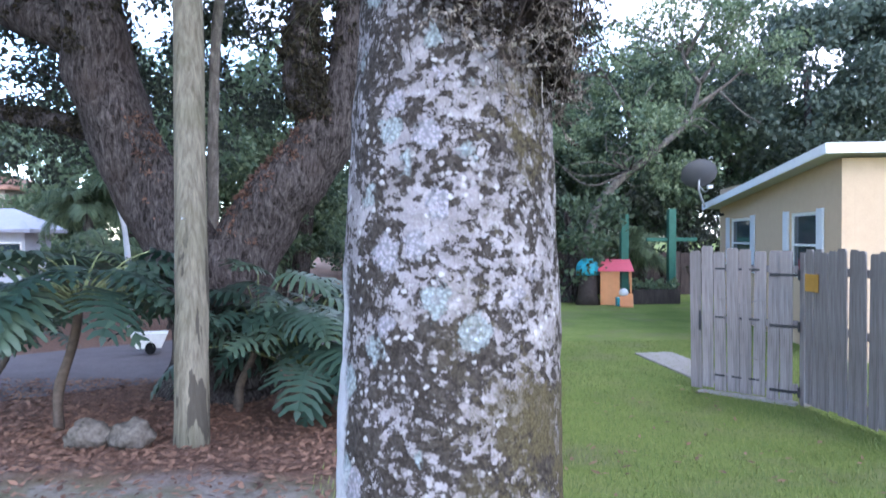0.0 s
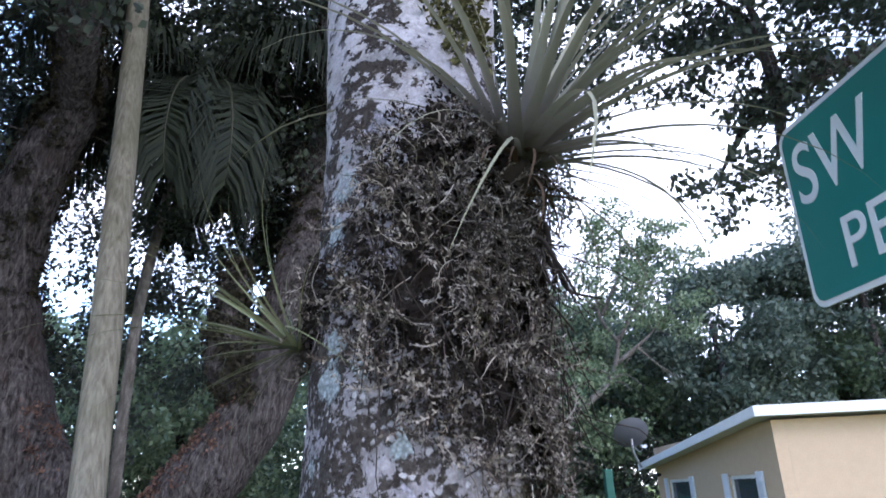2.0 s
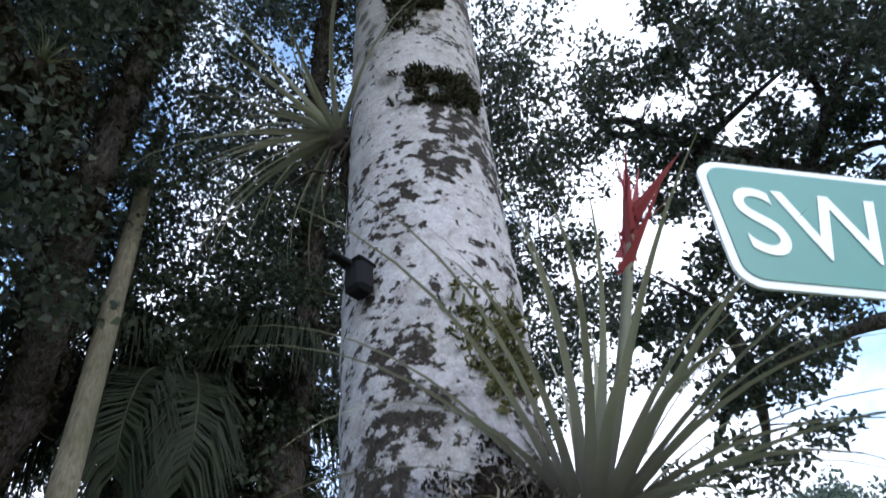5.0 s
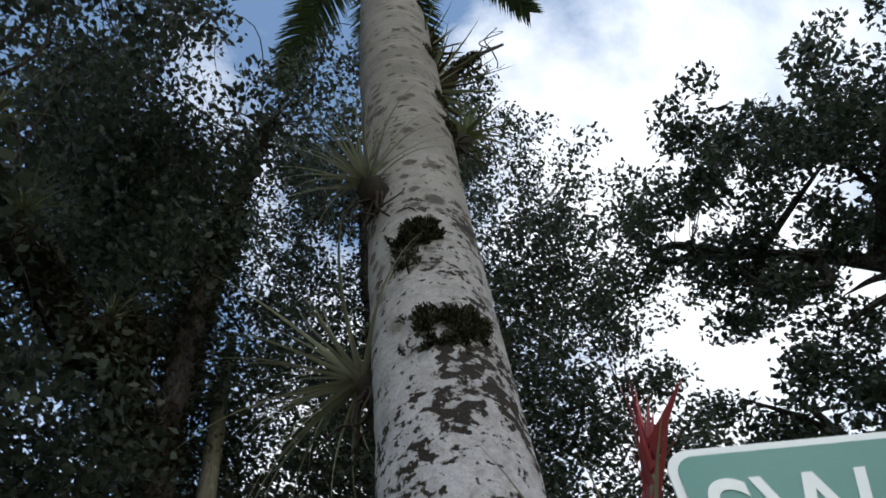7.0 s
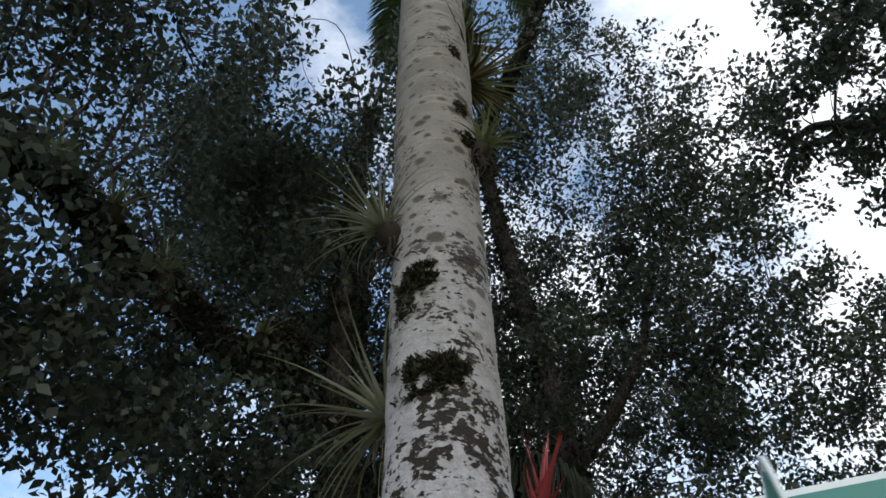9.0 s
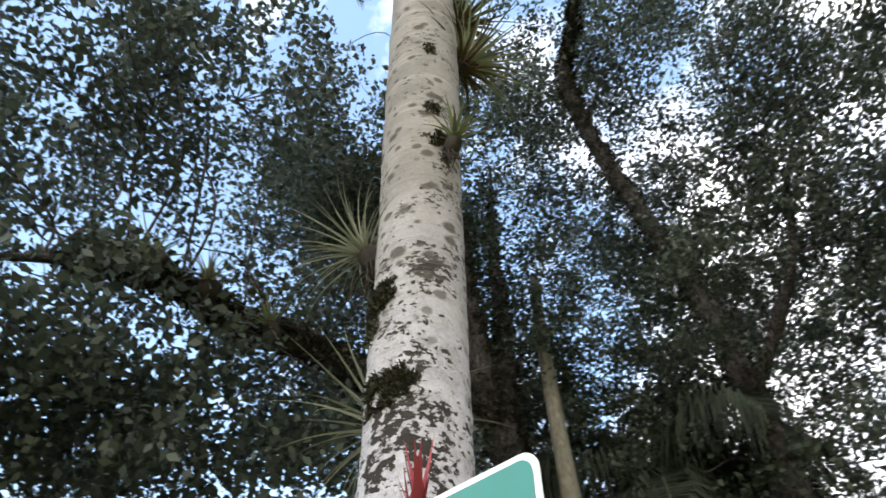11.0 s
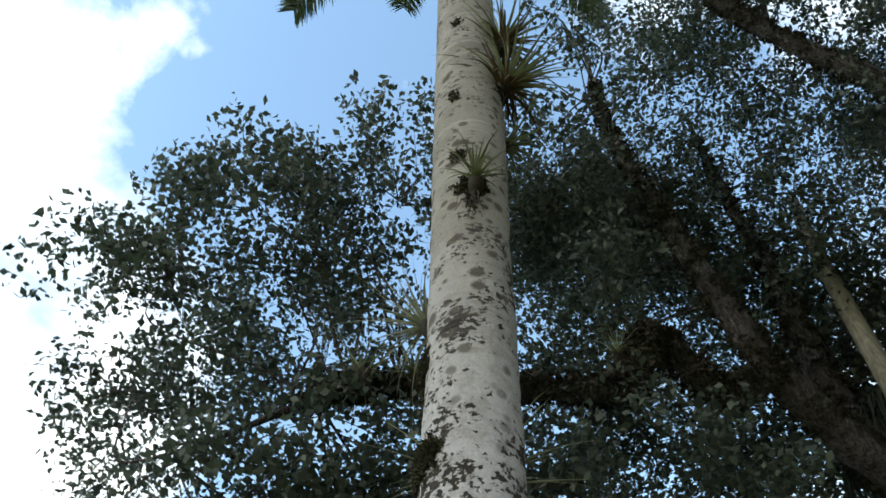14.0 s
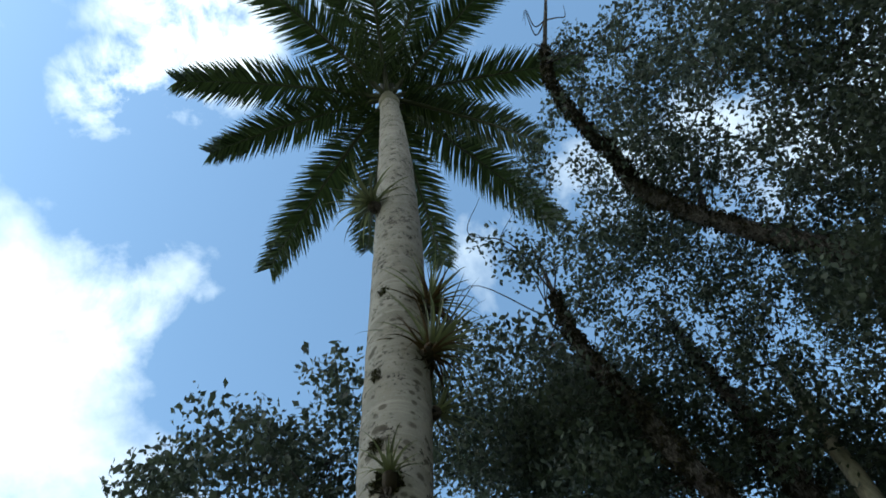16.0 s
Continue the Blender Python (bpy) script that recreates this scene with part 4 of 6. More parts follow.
    # leaf masses: x, y, z, half width, half height
    blobs = [(-5.6, 8.8, 8.0, 3.2, 2.4), (-3.0, 10.0, 12.5, 4.0, 3.0), (-1.2, 11.0, 9.5, 3.5, 2.8), (1.4, 10.0, 12.0, 3.0, 2.6), (-5.7, 5.6, 11.2, 2.4, 2.0), (-4.6, 0.2, 9.2, 2.3, 2.0),
             (-6.4, 3.0, 7.4, 2.2, 1.6), (-2.8, 6.3, 15.0, 3.2, 2.6), (0.3, 8.2, 16.8, 2.8, 2.2), (-8.6, 7.0, 6.0, 2.8, 2.0), (-3.4, 12.5, 6.8, 3.8, 2.6), (-7.0, 12.0, 6.0, 4.0, 3.0)]
    blobs += [(1.6, 6.4, 15.4, 1.9, 1.6), (-0.4, 3.6, 12.4, 1.2, 1.4), (0.8, 8.3, 9.0, 2.0, 1.6), (-3.8, 2.4, 8.6, 2.0, 1.4), (-1.0, 8.6, 7.0, 1.8, 1.4),
              (3.2, 11.0, 10.0, 2.4, 2.4), (2.6, 8.8, 13.4, 1.9, 1.6), (-4.0, 7.6, 5.2, 1.6, 1.2), (-5.2, 6.0, 13.2, 2.0, 1.6)]
    blobs += [(2.4, 12.5, 7.0, 2.6, 2.0), (-1.4, 4.6, 11.6, 1.2, 1.0), (0.2, 13.5, 12.5, 3.0, 2.6), (-0.6, 12.0, 5.6, 2.6, 1.8), (-4.0, 0.6, 6.0, 1.3, 0.9), (-5.6, 1.4, 6.0, 1.8, 1.3), (-3.4, 3.2, 12.8, 2.0, 1.8), (-6.2, -1.0, 7.6, 2.0, 1.5)]
    blobs += [(-3.1, -0.3, 8.3, 1.5, 1.4), (-2.3, 0.4, 9.5, 1.3, 1.0), (-2.2, 1.4, 9.9, 1.2, 1.0), (-4.4, -1.0, 7.2, 1.5, 1.2), (-3.6, 0.6, 7.6, 1.3, 1.0), (2.9, 7.8, 9.5, 1.9, 1.8), (2.3, 6.6, 11.2, 1.4, 1.3), (3.8, 9.3, 8.4, 1.8, 1.5), (2.3, 5.2, 16.6, 1.3, 1.1), (-3.2, 12.5, 4.4, 1.9, 1.2), (-4.6, 12.6, 4.2, 1.8, 1.3), (-7.6, 12.2, 4.8, 2.2, 1.4), (-7.2, 11.8, 3.3, 1.9, 1.1), (-5.2, 12.8, 3.3, 1.8, 1.0), (-9.6, 10.2, 3.8, 2.0, 1.3)]
    blobs += [(-5.7, 5.7, 8.6, 1.9, 1.4), (-4.2, 5.0, 8.9, 1.4, 1.0), (-4.6, 7.2, 9.4, 1.6, 1.2), (1.4, 9.4, 7.2, 1.7, 1.3), (-5.4, 7.6, 6.4, 1.8, 1.3), (-4.4, 9.6, 9.6, 1.8, 1.3)]
    airy = [(0.9, 6.7, 13.6, 1.6, 1.3), (2.3, 6.6, 13.6, 1.6, 1.3), (2.4, 7.8, 12.2, 1.6, 1.3), (3.9, 7.6, 12.6, 1.7, 1.4), (3.5, 9.0, 11.2, 1.7, 1.4), (1.6, 8.6, 11.8, 1.6, 1.4), (-1.7, 10.1, 9.4, 1.5, 1.2), (0.5, 10.6, 9.8, 1.6, 1.3), (2.2, 10.8, 9.4, 1.6, 1.3),
            (0.8, 11.4, 8.4, 1.6, 1.2), (-1.5, 7.6, 12.4, 1.5, 1.2), (-2.1, 6.6, 14.4, 1.5, 1.2), (-2.3, 7.8, 13.6, 1.5, 1.2), (-2.1, 9.0, 13.0, 1.6, 1.3), (-0.2, 8.2, 14.4, 1.6, 1.3), (-0.1, 9.7, 13.4, 1.6, 1.3), (-0.2, 5.9, 15.2, 1.3, 1.1), (1.8, 6.9, 16.2, 1.5, 1.2), (-3.0, 9.8, 7.2, 1.8, 1.4), (-1.6, 10.0, 6.0, 1.5, 1.2), (-4.8, 9.0, 7.6, 1.8, 1.4)]
    thick = [(-3.2, 1.0, 5.9, 0.9, 0.6), (-3.1, 1.8, 5.9, 0.9, 0.6), (-3.2, 2.6, 6.0, 0.8, 0.6), (-3.3, 0.2, 5.7, 0.8, 0.5), (-3.2, 3.4, 6.2, 0.8, 0.6), (-2.9, 5.0, 6.3, 0.8, 0.6), (-3.2, 6.2, 11.0, 1.0, 0.9), (-3.5, 3.8, 11.0, 0.9, 0.8), (-4.2, 4.0, 12.6, 1.1, 0.9), (-4.6, 5.0, 12.2, 1.1, 0.9), (-4.2, 6.0, 12.2, 1.1, 0.9), (-4.4, 7.2, 11.4, 1.1, 0.9), (-5.2, 4.6, 8.9, 1.0, 0.8), (-5.2, 6.0, 8.4, 1.0, 0.8), (-4.8, 7.0, 7.6, 1.0, 0.8), (-3.6, 0.6, 5.8, 0.7, 0.5), (-3.5, 1.4, 5.7, 0.8, 0.5), (-3.0, 2.8, 5.8, 0.7, 0.5), (-2.8, 9.3, 8.8, 1.0, 0.8), (-1.6, 9.8, 8.6, 0.9, 0.7), (-1.9, 10.2, 7.8, 0.9, 0.7), (-2.4, 9.2, 9.6, 0.9, 0.7), (-3.6, 8.9, 8.6, 0.9, 0.7)]
    near_blobs = [(-3.1, -0.2, 8.2, 1.4, 1.2), (-2.3, 0.5, 9.6, 1.3, 1.0), (-2.2, 1.5, 9.9, 1.1, 0.9), (-2.6, -0.3, 8.4, 1.1, 1.0), (-1.7, -0.2, 9.2, 0.7, 0.5), (-3.6, -0.9, 8.0, 1.4, 1.2), (-2.1, -0.2, 8.9, 0.9, 0.8), (-2.9, 0.3, 9.2, 1.2, 1.0), (-1.6, 0.6, 9.9, 0.9, 0.7), (-2.6, 3.8, 9.4, 1.4, 1.0), (-3.4, 5.0, 10.8, 1.4, 1.1), (-3.0, 4.5, 10.0, 1.7, 1.4), (-2.2, 3.0, 10.6, 1.2, 1.0), (-3.0, 0.0, 8.8, 1.4, 1.2), (-2.2, 0.7, 9.4, 1.1, 0.9), (-1.9, 1.3, 11.2, 0.8, 0.6), (-2.3, 0.9, 10.6, 0.9, 0.7), (-2.4, 0.2, 10.2, 0.8, 0.6), (-1.6, 1.6, 11.8, 0.7, 0.6), (-2.7, 1.2, 11.0, 0.9, 0.7), (-1.8, 1.7, 12.2, 0.7, 0.5), (-2.2, 1.1, 11.9, 0.8, 0.5), (-2.6, 1.9, 12.0, 0.9, 0.7)]
    centres = without_strays(split_clumps(np.concatenate([fill_blobs(blobs, 2.9, rng, 0.30), fill_blobs(near_blobs, 3.2, rng, 0.30), fill_blobs(airy, 3.5, rng, 0.1), fill_blobs(thick, 23.0, rng, 0.1)]), 3, 0.45, rng), 1.0, 5)
    behind = [(-2.9, 4.9, 11.9, 0.9, 0.6), (-2.9, 5.9, 11.3, 0.9, 0.6), (-3.7, 5.3, 11.4, 0.9, 0.6), (-2.8, 4.0, 10.6, 0.8, 0.6), (-2.8, 7.2, 10.4, 0.9, 0.6), (-3.0, 8.2, 10.0, 0.9, 0.7), (-2.4, 3.4, 10.4, 0.7, 0.5), (-1.9, 3.4, 10.6, 0.7, 0.5)]
    rng_behind = np.random.default_rng(45)
    centres = np.concatenate([centres, split_clumps(fill_blobs(behind, 20.0, rng_behind, 0.1), 3, 0.45, rng_behind)])
    stubs = []
    for b in blobs:
        c = np.array(b[:3])
        a = np.array(anchors)
        near = a[np.argmin(np.linalg.norm(a - c, axis=1))]
        for k in range(3):
            d = rng.normal(size=3)
            d /= np.linalg.norm(d)
            end = c + d * np.array([b[3], b[3], b[4]]) * 0.5
            line = spline([near, near + (end - near) * 0.3 + rng.normal(size=3) * 0.25, near + (end - near) * 0.65 + rng.normal(size=3) * 0.3, end], 6)
            stubs.append((line, 0.018))
    part("branch", join(*[tube(put(line), [r, r * 0.6, r * 0.2], 5, cap=False) for line, r in stubs]), MAT_OAK, thing, "", True)["kind"] = "stuff"
    anchors = np.array([p for line, r in stubs for p in line[2:]] + list(anchors[::3]))
    tw = twigs(centres, anchors, rng, 0.006, 2)
    part("twig", (put(tw[0]), tw[1]), MAT_OAK, thing)["kind"] = "stuff"
    quads = leaf_cloud(centres, 0.40, 80, 0.098, rng)
    quads = quads - np.array(thing.location)
    crown = part("crown", quads_mesh("crown", quads), MAT_OAKLEAF, thing, "dark green small-leaved crown with gaps of sky")
    crown["kind"] = "stuff"
    # ferns and moss along the tops of the limbs, thickened to darken them like crown shade
    fern = []
    for name, pts, radii in limbs[1:8]:
        line = spline(pts, 9)
        rr = np.interp(np.linspace(0, 1, len(line)), np.linspace(0, 1, len(radii)), radii)
        spots = []
        for q, r in zip(line, rr):
            if r < 0.045 or q[2] < 3.6 and (q[1] > 7.5 and r > 0.25):
                continue
            for k in range(8):
                d = rng.normal(size=3)
                d[2] = abs(d[2]) * 0.8 - 0.25
                spots.append(q + d / np.linalg.norm(d) * r * 1.0)
        fern.append(leaf_cloud(np.array(spots), 0.16 if radii[0] == 0.17 else 0.10, 34, 0.065, rng))
    fern = np.concatenate(fern) - np.array(thing.location)
    part("resurrection_fern", quads_mesh("resurrection_fern", fern), MAT_FERN, thing, "shaggy fern along the limbs, coloured near black for crown shade")["kind"] = "stuff"
    vine = []
    for name, pts, radii in limbs[1:3]:
        line = spline(pts, 12)
        rr = np.interp(np.linspace(0, 1, len(line)), np.linspace(0, 1, len(radii)), radii)
        inward = np.array([0.8 if pts[3][0] < -3 else -0.6, -0.7, 0.35])
        for q, r in zip(line, rr):
            if 1.3 < q[2] < 2.9:
                for k in range(4):
                    d = inward + rng.normal(size=3) * 0.35
                    vine.append(q + d / np.linalg.norm(d) * r)
    vine = np.array(vine)
    part("vine", quads_mesh("vine", leaf_cloud(vine, 0.07, 16, 0.042, rng) - np.array(thing.location)), MAT_VINE, thing, "reddish-brown dry fern in the fork")["kind"] = "stuff"


# fern brown taken near black, the crown's shade included in the colour
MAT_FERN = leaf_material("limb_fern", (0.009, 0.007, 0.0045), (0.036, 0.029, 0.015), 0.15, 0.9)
MAT_VINE = leaf_material("dry_fork_fern", (0.05, 0.026, 0.018), (0.17, 0.095, 0.065), 0.2, 0.8)
oak()
for at, deg, seed in (((-2.55, 1.9, 6.9), -40, 51), ((-2.6, 1.4, 6.95), 200, 52), ((-2.55, 2.6, 6.8), -70, 53), ((-2.75, 4.2, 7.6), -30, 54), ((-3.0, 6.4, 8.6), -60, 55)):
    air_plant("air_plant", 0, deg, 34, 0.55, 0.014, MAT_DARKAIR, "olive air plant with drooping leaves on an oak limb", seed, 40, 360, 0.12, "air plants on the oak", at=at)


# ---- poles ----
def wooden_pole():
    thing = base("utility_pole", -2.17, 5.98, -0.12)
    tagged(thing, "weathered grey-brown wooden pole cut off near the oak crown", "pole")
    pts = [(0.0, 0, -0.3), (0.0, 0.0, 0.2), (-0.10, 0.30, 2.0), (-0.4, 1.05, 5.5), (-0.85, 2.1, 10.2), (-1.16, 2.9, 12.9)]
    part("shaft", tube(spline(pts, 8), [0.155, 0.145, 0.137, 0.120, 0.098], 20, 0.10, 3), MAT_POLE, thing, smooth=True)
    part("tag", box(-0.106, -0.094, 0.08, 0.18, 1.89, 1.905), MAT_STEEL, thing, "small metal tag")


MAT_STEEL = plain("galvanised_steel", (0.42, 0.43, 0.44), 0.45, 0.15, 30, 0.8, 0.05)
wooden_pole()


def slender_trunk():
    thing = base("slender_palm", -3.05, 9.4, -0.2)
    tagged(thing, "slender grey palm trunk with drooping fronds behind the pole", "palm tree")
    pts = [(0.0, 0, -0.2), (-0.05, 0, 2.0), (0.02, 0, 4.5), (0.3, 0.05, 6.5), (0.7, 0.1, 7.9)]
    part("trunk", tube(spline(pts, 10), [0.085, 0.075, 0.07, 0.06], 12, 0.2, 5), MAT_GREYBARK, thing, smooth=True)
    rng = np.random.default_rng(77)
    for i in range(12):
        p, q = palm_frond(i * 30 + rng.uniform(-8, 8), 3.1, rng.uniform(-10, 35), rng.uniform(100, 140), 300 + i, 1.2, 1.2)
        fr = base("frond")
        fr.parent = thing
        fr.matrix_basis = Matrix.Translation((0.7, 0.1, 7.9))
        part("rib", tube(p, [0.025, 0.015, 0.005], 5), MAT_RIB, fr, smooth=True)
        # the blades take the leaf colour darkened for shade
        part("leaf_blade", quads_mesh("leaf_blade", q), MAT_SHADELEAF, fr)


slender_trunk()


# ---- street sign ----
MAT_SIGN = plain("sign_green", (0.010, 0.15, 0.125), 0.42, 0.12, 5, bump=0.02)
MAT_SIGN.node_tree.nodes["Principled BSDF"].inputs["Specular IOR Level"].default_value = 0.5
MAT_WHITE = plain("sign_white", (0.60, 0.62, 0.62), 0.4, 0.06, 8, bump=0.02)


def rounded_plate(w, h, r, thick, x0=0.0, z0=0.0):
    """A plate in the x-z plane with rounded corners."""
    ring = []
    for cx, cz, a0 in ((w - r, h - r, 0), (r, h - r, 90), (r, r, 180), (w - r, r, 270)):
        for k in range(7):
            a = radians(a0 + 15 * k)
            ring.append((x0 + cx + r * math.cos(a), z0 + cz + r * math.sin(a)))
    n = len(ring)
    verts = [(x, -thick / 2, z) for x, z in ring] + [(x, thick / 2, z) for x, z in ring]
    faces = [tuple(range(n))[::-1], tuple(range(n, 2 * n))] + [(i, (i + 1) % n, n + (i + 1) % n, n + i) for i in range(n)]
    return verts, faces


def letters(text, size, mat, parent, m, wide=1.0):
    cu = bpy.data.curves.new("letters", "FONT")
    cu.body, cu.size, cu.extrude, cu.offset = text, size, 0.0012, size * 0.004
    tmp = bpy.data.objects.new("letters", cu)
    me = bpy.data.meshes.new_from_object(tmp)
    bpy.data.objects.remove(tmp)
    ob = link_mesh("lettering", me, mat, parent, "white lettering")
    ob.matrix_basis = m @ Matrix.Diagonal((wide, 1, 1, 1))
    return ob


def street_sign():
    thing = base("street_sign", 0.80, 1.02, ground_height(0.8, 1.0))
    tagged(thing, "green street name sign with two crossed blades on a post", "street sign")
    up = -thing.location.z
    part("post", tube([(0, 0, -0.3), (0, 0, 1.2), (0, 0, 2.235 + up)], [0.030, 0.030, 0.030], 14), MAT_STEEL, thing, "galvanised steel post", True)
    part("cap", box(-0.04, 0.04, -0.04, 0.04, 2.225 + up, 2.262 + up, 0.006), MAT_STEEL, thing)
    part("cross_bracket", box(-0.03, 0.03, -0.03, 0.03, 2.655 + up, 2.705 + up, 0.006), MAT_STEEL, thing)
    for name, w, h, m in (("upper_blade", 0.85, 0.226, Matrix.Translation((-0.522, -0.025, 2.712 + up)) @ pose(0, 0, 0, 0, 4.0, 0.5)), ("lower_blade", 1.08, 0.40, Matrix.Translation((0.04, 0.50, 2.258 + up)) @ pose(0, 0, 0, 0, 0, -90))):
        blade = part(name, rounded_plate(w, h, 0.035, 0.004), MAT_WHITE, thing, "green blade with white border")
        blade.matrix_basis = m
        for s in (-1, 1):
            f = part("green_face", rounded_plate(w - 0.024, h - 0.024, 0.027, 0.0012, 0.012, 0.012), MAT_SIGN, blade, "green reflective face")
            f.location.y = s * 0.0032
            turn = pose(0, 0, 0, 90, 0, 0) if s < 0 else pose(0, 0, 0, 90, 0, 180)
            x = 0.03 if s < 0 else w - 0.03
            if name == "upper_blade":
                letters("SW", 0.172, MAT_WHITE, blade, Matrix.Translation((x, s * 0.0042, 0.055)) @ turn, 0.84)
                for k in range(5):
                    b = part("lettering", box(0.40 + 0.085 * k, 0.455 + 0.085 * k, -0.001, 0.001, 0.05, 0.15, 0.0), MAT_WHITE, blade)
                    b.location.y = s * 0.0045
            else:
                letters("SW", 0.19, MAT_WHITE, blade, Matrix.Translation((x, s * 0.0042, 0.215)) @ turn, 0.84)
                letters("PE", 0.145, MAT_WHITE, blade, Matrix.Translation((0.125 if s < 0 else w - 0.125, s * 0.0042, 0.05)) @ turn)
                for k in range(6):
                    b = part("lettering", box(0.36 + 0.09 * k, 0.42 + 0.09 * k, -0.001, 0.001, 0.055, 0.15), MAT_WHITE, blade)
                    b.location.y = s * 0.0045
                for k in range(4):
                    b = part("lettering", box(0.48 + 0.11 * k, 0.56 + 0.11 * k, -0.001, 0.001, 0.215, 0.35), MAT_WHITE, blade)
                    b.location.y = s * 0.0045


street_sign()


# ---- yard: fence, gate ----
MAT_IRON = plain("black_iron", (0.03, 0.03, 0.033), 0.6, 0.3, 30, 0.3)
MAT_YELLOW = plain("amber_plate", (0.38, 0.20, 0.03), 0.5, 0.25, 12)
MAT_CONCRETE = plain("concrete", (0.27, 0.25, 0.225), 0.9, 0.2, 10, bump=0.5)


def fence_board(w, h, seed):
    """A dog-eared picket, a little warped."""
    rng = np.random.default_rng(seed)
    c = w * 0.13
    prof = [(0, 0), (w, 0), (w, h - c * rng.uniform(0.7, 1.4)), (w - c, h), (c, h), (0, h - c * rng.uniform(0.7, 1.4))]
    n = len(prof)
    verts = [(x, -0.009, z) for x, z in prof] + [(x, 0.009, z) for x, z in prof]
    faces = [tuple(range(n)), tuple(range(n, 2 * n))[::-1]] + [(i, i + n, (i + 1) % n + n, (i + 1) % n) for i in range(n)]
    return verts, faces


def fence_run(name, x0, y0, x1, y1, z, height, label, category, seed, worn=1.0):
    """Pickets on three rails from one point to another, front faces to the right of the way."""
    rng = np.random.default_rng(seed)
    L = math.hypot(x1 - x0, y1 - y0)
    thing = base(name, x0, y0, z, math.degrees(math.atan2(y1 - y0, x1 - x0)))
    tagged(thing, label, category)
    for h in (0.12, 0.86, 1.50):
        part("rail", box(0, L, 0.012, 0.05, h, h + 0.085, 0.004), MAT_FENCE, thing)
    x = 0.0
    kinds = [mesh_of("picket", *fence_board(0.138, 1.0, s)) for s in range(4)]
    while x < L - 0.08:
        b = part("picket", kinds[int(rng.integers(4))], MAT_FENCE, thing)
        b.matrix_basis = pose(x, -0.004 + rng.uniform(-0.004, 0.004), 0.02 + rng.uniform(-0.02, 0.02) * worn, rng.uniform(-0.6, 0.6), rng.uniform(-0.7, 0.7) * worn, 0) @ Matrix.Diagonal((rng.uniform(0.95, 1.03), 1, height + rng.uniform(-0.03, 0.02) * worn, 1))
        x += 0.146 + rng.uniform(0, 0.006) * worn
    return thing, L


gate, gate_len = fence_run("gate", 3.16, 8.85, 4.10, 8.05, -0.33, 1.74, "closed weathered grey board gate with black strap hinges", "gate", 5, 1.3)
for h in (0.10, 0.86, 1.46):
    hinge = part("strap_hinge", box(gate_len - 0.30, gate_len + 0.03, -0.024, -0.014, h, h + 0.035, 0.003), MAT_IRON, gate, "black iron strap hinge")
    part("knuckle", tube([(gate_len + 0.02, -0.02, h - 0.04), (gate_len + 0.02, -0.02, h + 0.08)], [0.014, 0.014], 8), MAT_IRON, hinge)
for row, h in enumerate((0.2, 0.92, 1.52)):
    for k in range(3):
        part("cleat", box(0.30 + 0.20 * k, 0.42 + 0.20 * k, -0.022, -0.013, h, h + 0.022, 0.002), MAT_IRON, gate)
for k in range(3):
    c = part("mend_strip", box(-0.07, 0.07, -0.020, -0.013, -0.009, 0.009, 0.002), MAT_FENCE, gate)
    c.matrix_basis = pose(0.40 + 0.2 * k, 0, 0.45 + 0.04 * (k % 2), 0, 18, 0)
    c = part("mend_strip", box(-0.07, 0.07, -0.020, -0.013, -0.009, 0.009, 0.002), MAT_FENCE, gate)
    c.matrix_basis = pose(0.40 + 0.2 * k, 0, 1.16 - 0.05 * (k % 2), 0, -18, 0)
part("latch", box(0.10, 0.125, -0.028, -0.013, 0.75, 1.0, 0.003), MAT_IRON, gate, "black iron latch bar")
fence, fence_len = fence_run("board_fence", 4.16, 8.0, 4.42, 5.4, -0.33, 1.76, "weathered grey dog-eared board fence", "fence", 6)
part("post", box(-0.06, 0.03, -0.03, 0.06, -0.2, 1.74, 0.006), MAT_FENCE, fence)
part("amber_plate", box(0.03, 0.27, -0.026, -0.018, 1.30, 1.50, 0.002), MAT_YELLOW, fence, "small faded amber notice plate")
sl = link_mesh("slab", mesh_of("slab", *box(-0.32, 0.32, -1.2, 1.2, -0.06, 0.035, 0.01)), MAT_CONCRETE)
sl.matrix_world = pose(3.62, 10.4, -0.36, 0, 0, 6)
tagged(sl, "pale concrete path slab beside the gate", "slab")
sl = link_mesh("sill", mesh_of("sill", *box(0.1, gate_len, -0.10, 0.06, -0.02, 0.03, 0.008)), MAT_CONCRETE)
sl.matrix_world = pose(3.16, 8.85, -0.36, 0, 0, math.degrees(math.atan2(-0.8, 0.94)))
tagged(sl, "pale concrete strip under the gate", "slab")


# ---- the yellow house ----
MAT_STUCCO = plain("yellow_stucco", (0.50, 0.375, 0.255), 0.9, 0.07, 40, bump=0.35)
MAT_TRIM = plain("white_trim", (0.72, 0.72, 0.70), 0.6, 0.08, 20, bump=0.05)
MAT_ROOFING = plain("pale_roofing", (0.50, 0.49, 0.47), 0.8, 0.15, 12)
MAT_GLASS = Nodes("window_glass", 0.08).color((0.03, 0.045, 0.055)).mat
MAT_SHUTTER = plain("shutter_paint", (0.62, 0.64, 0.68), 0.55, 0.08, 20, bump=0.05)


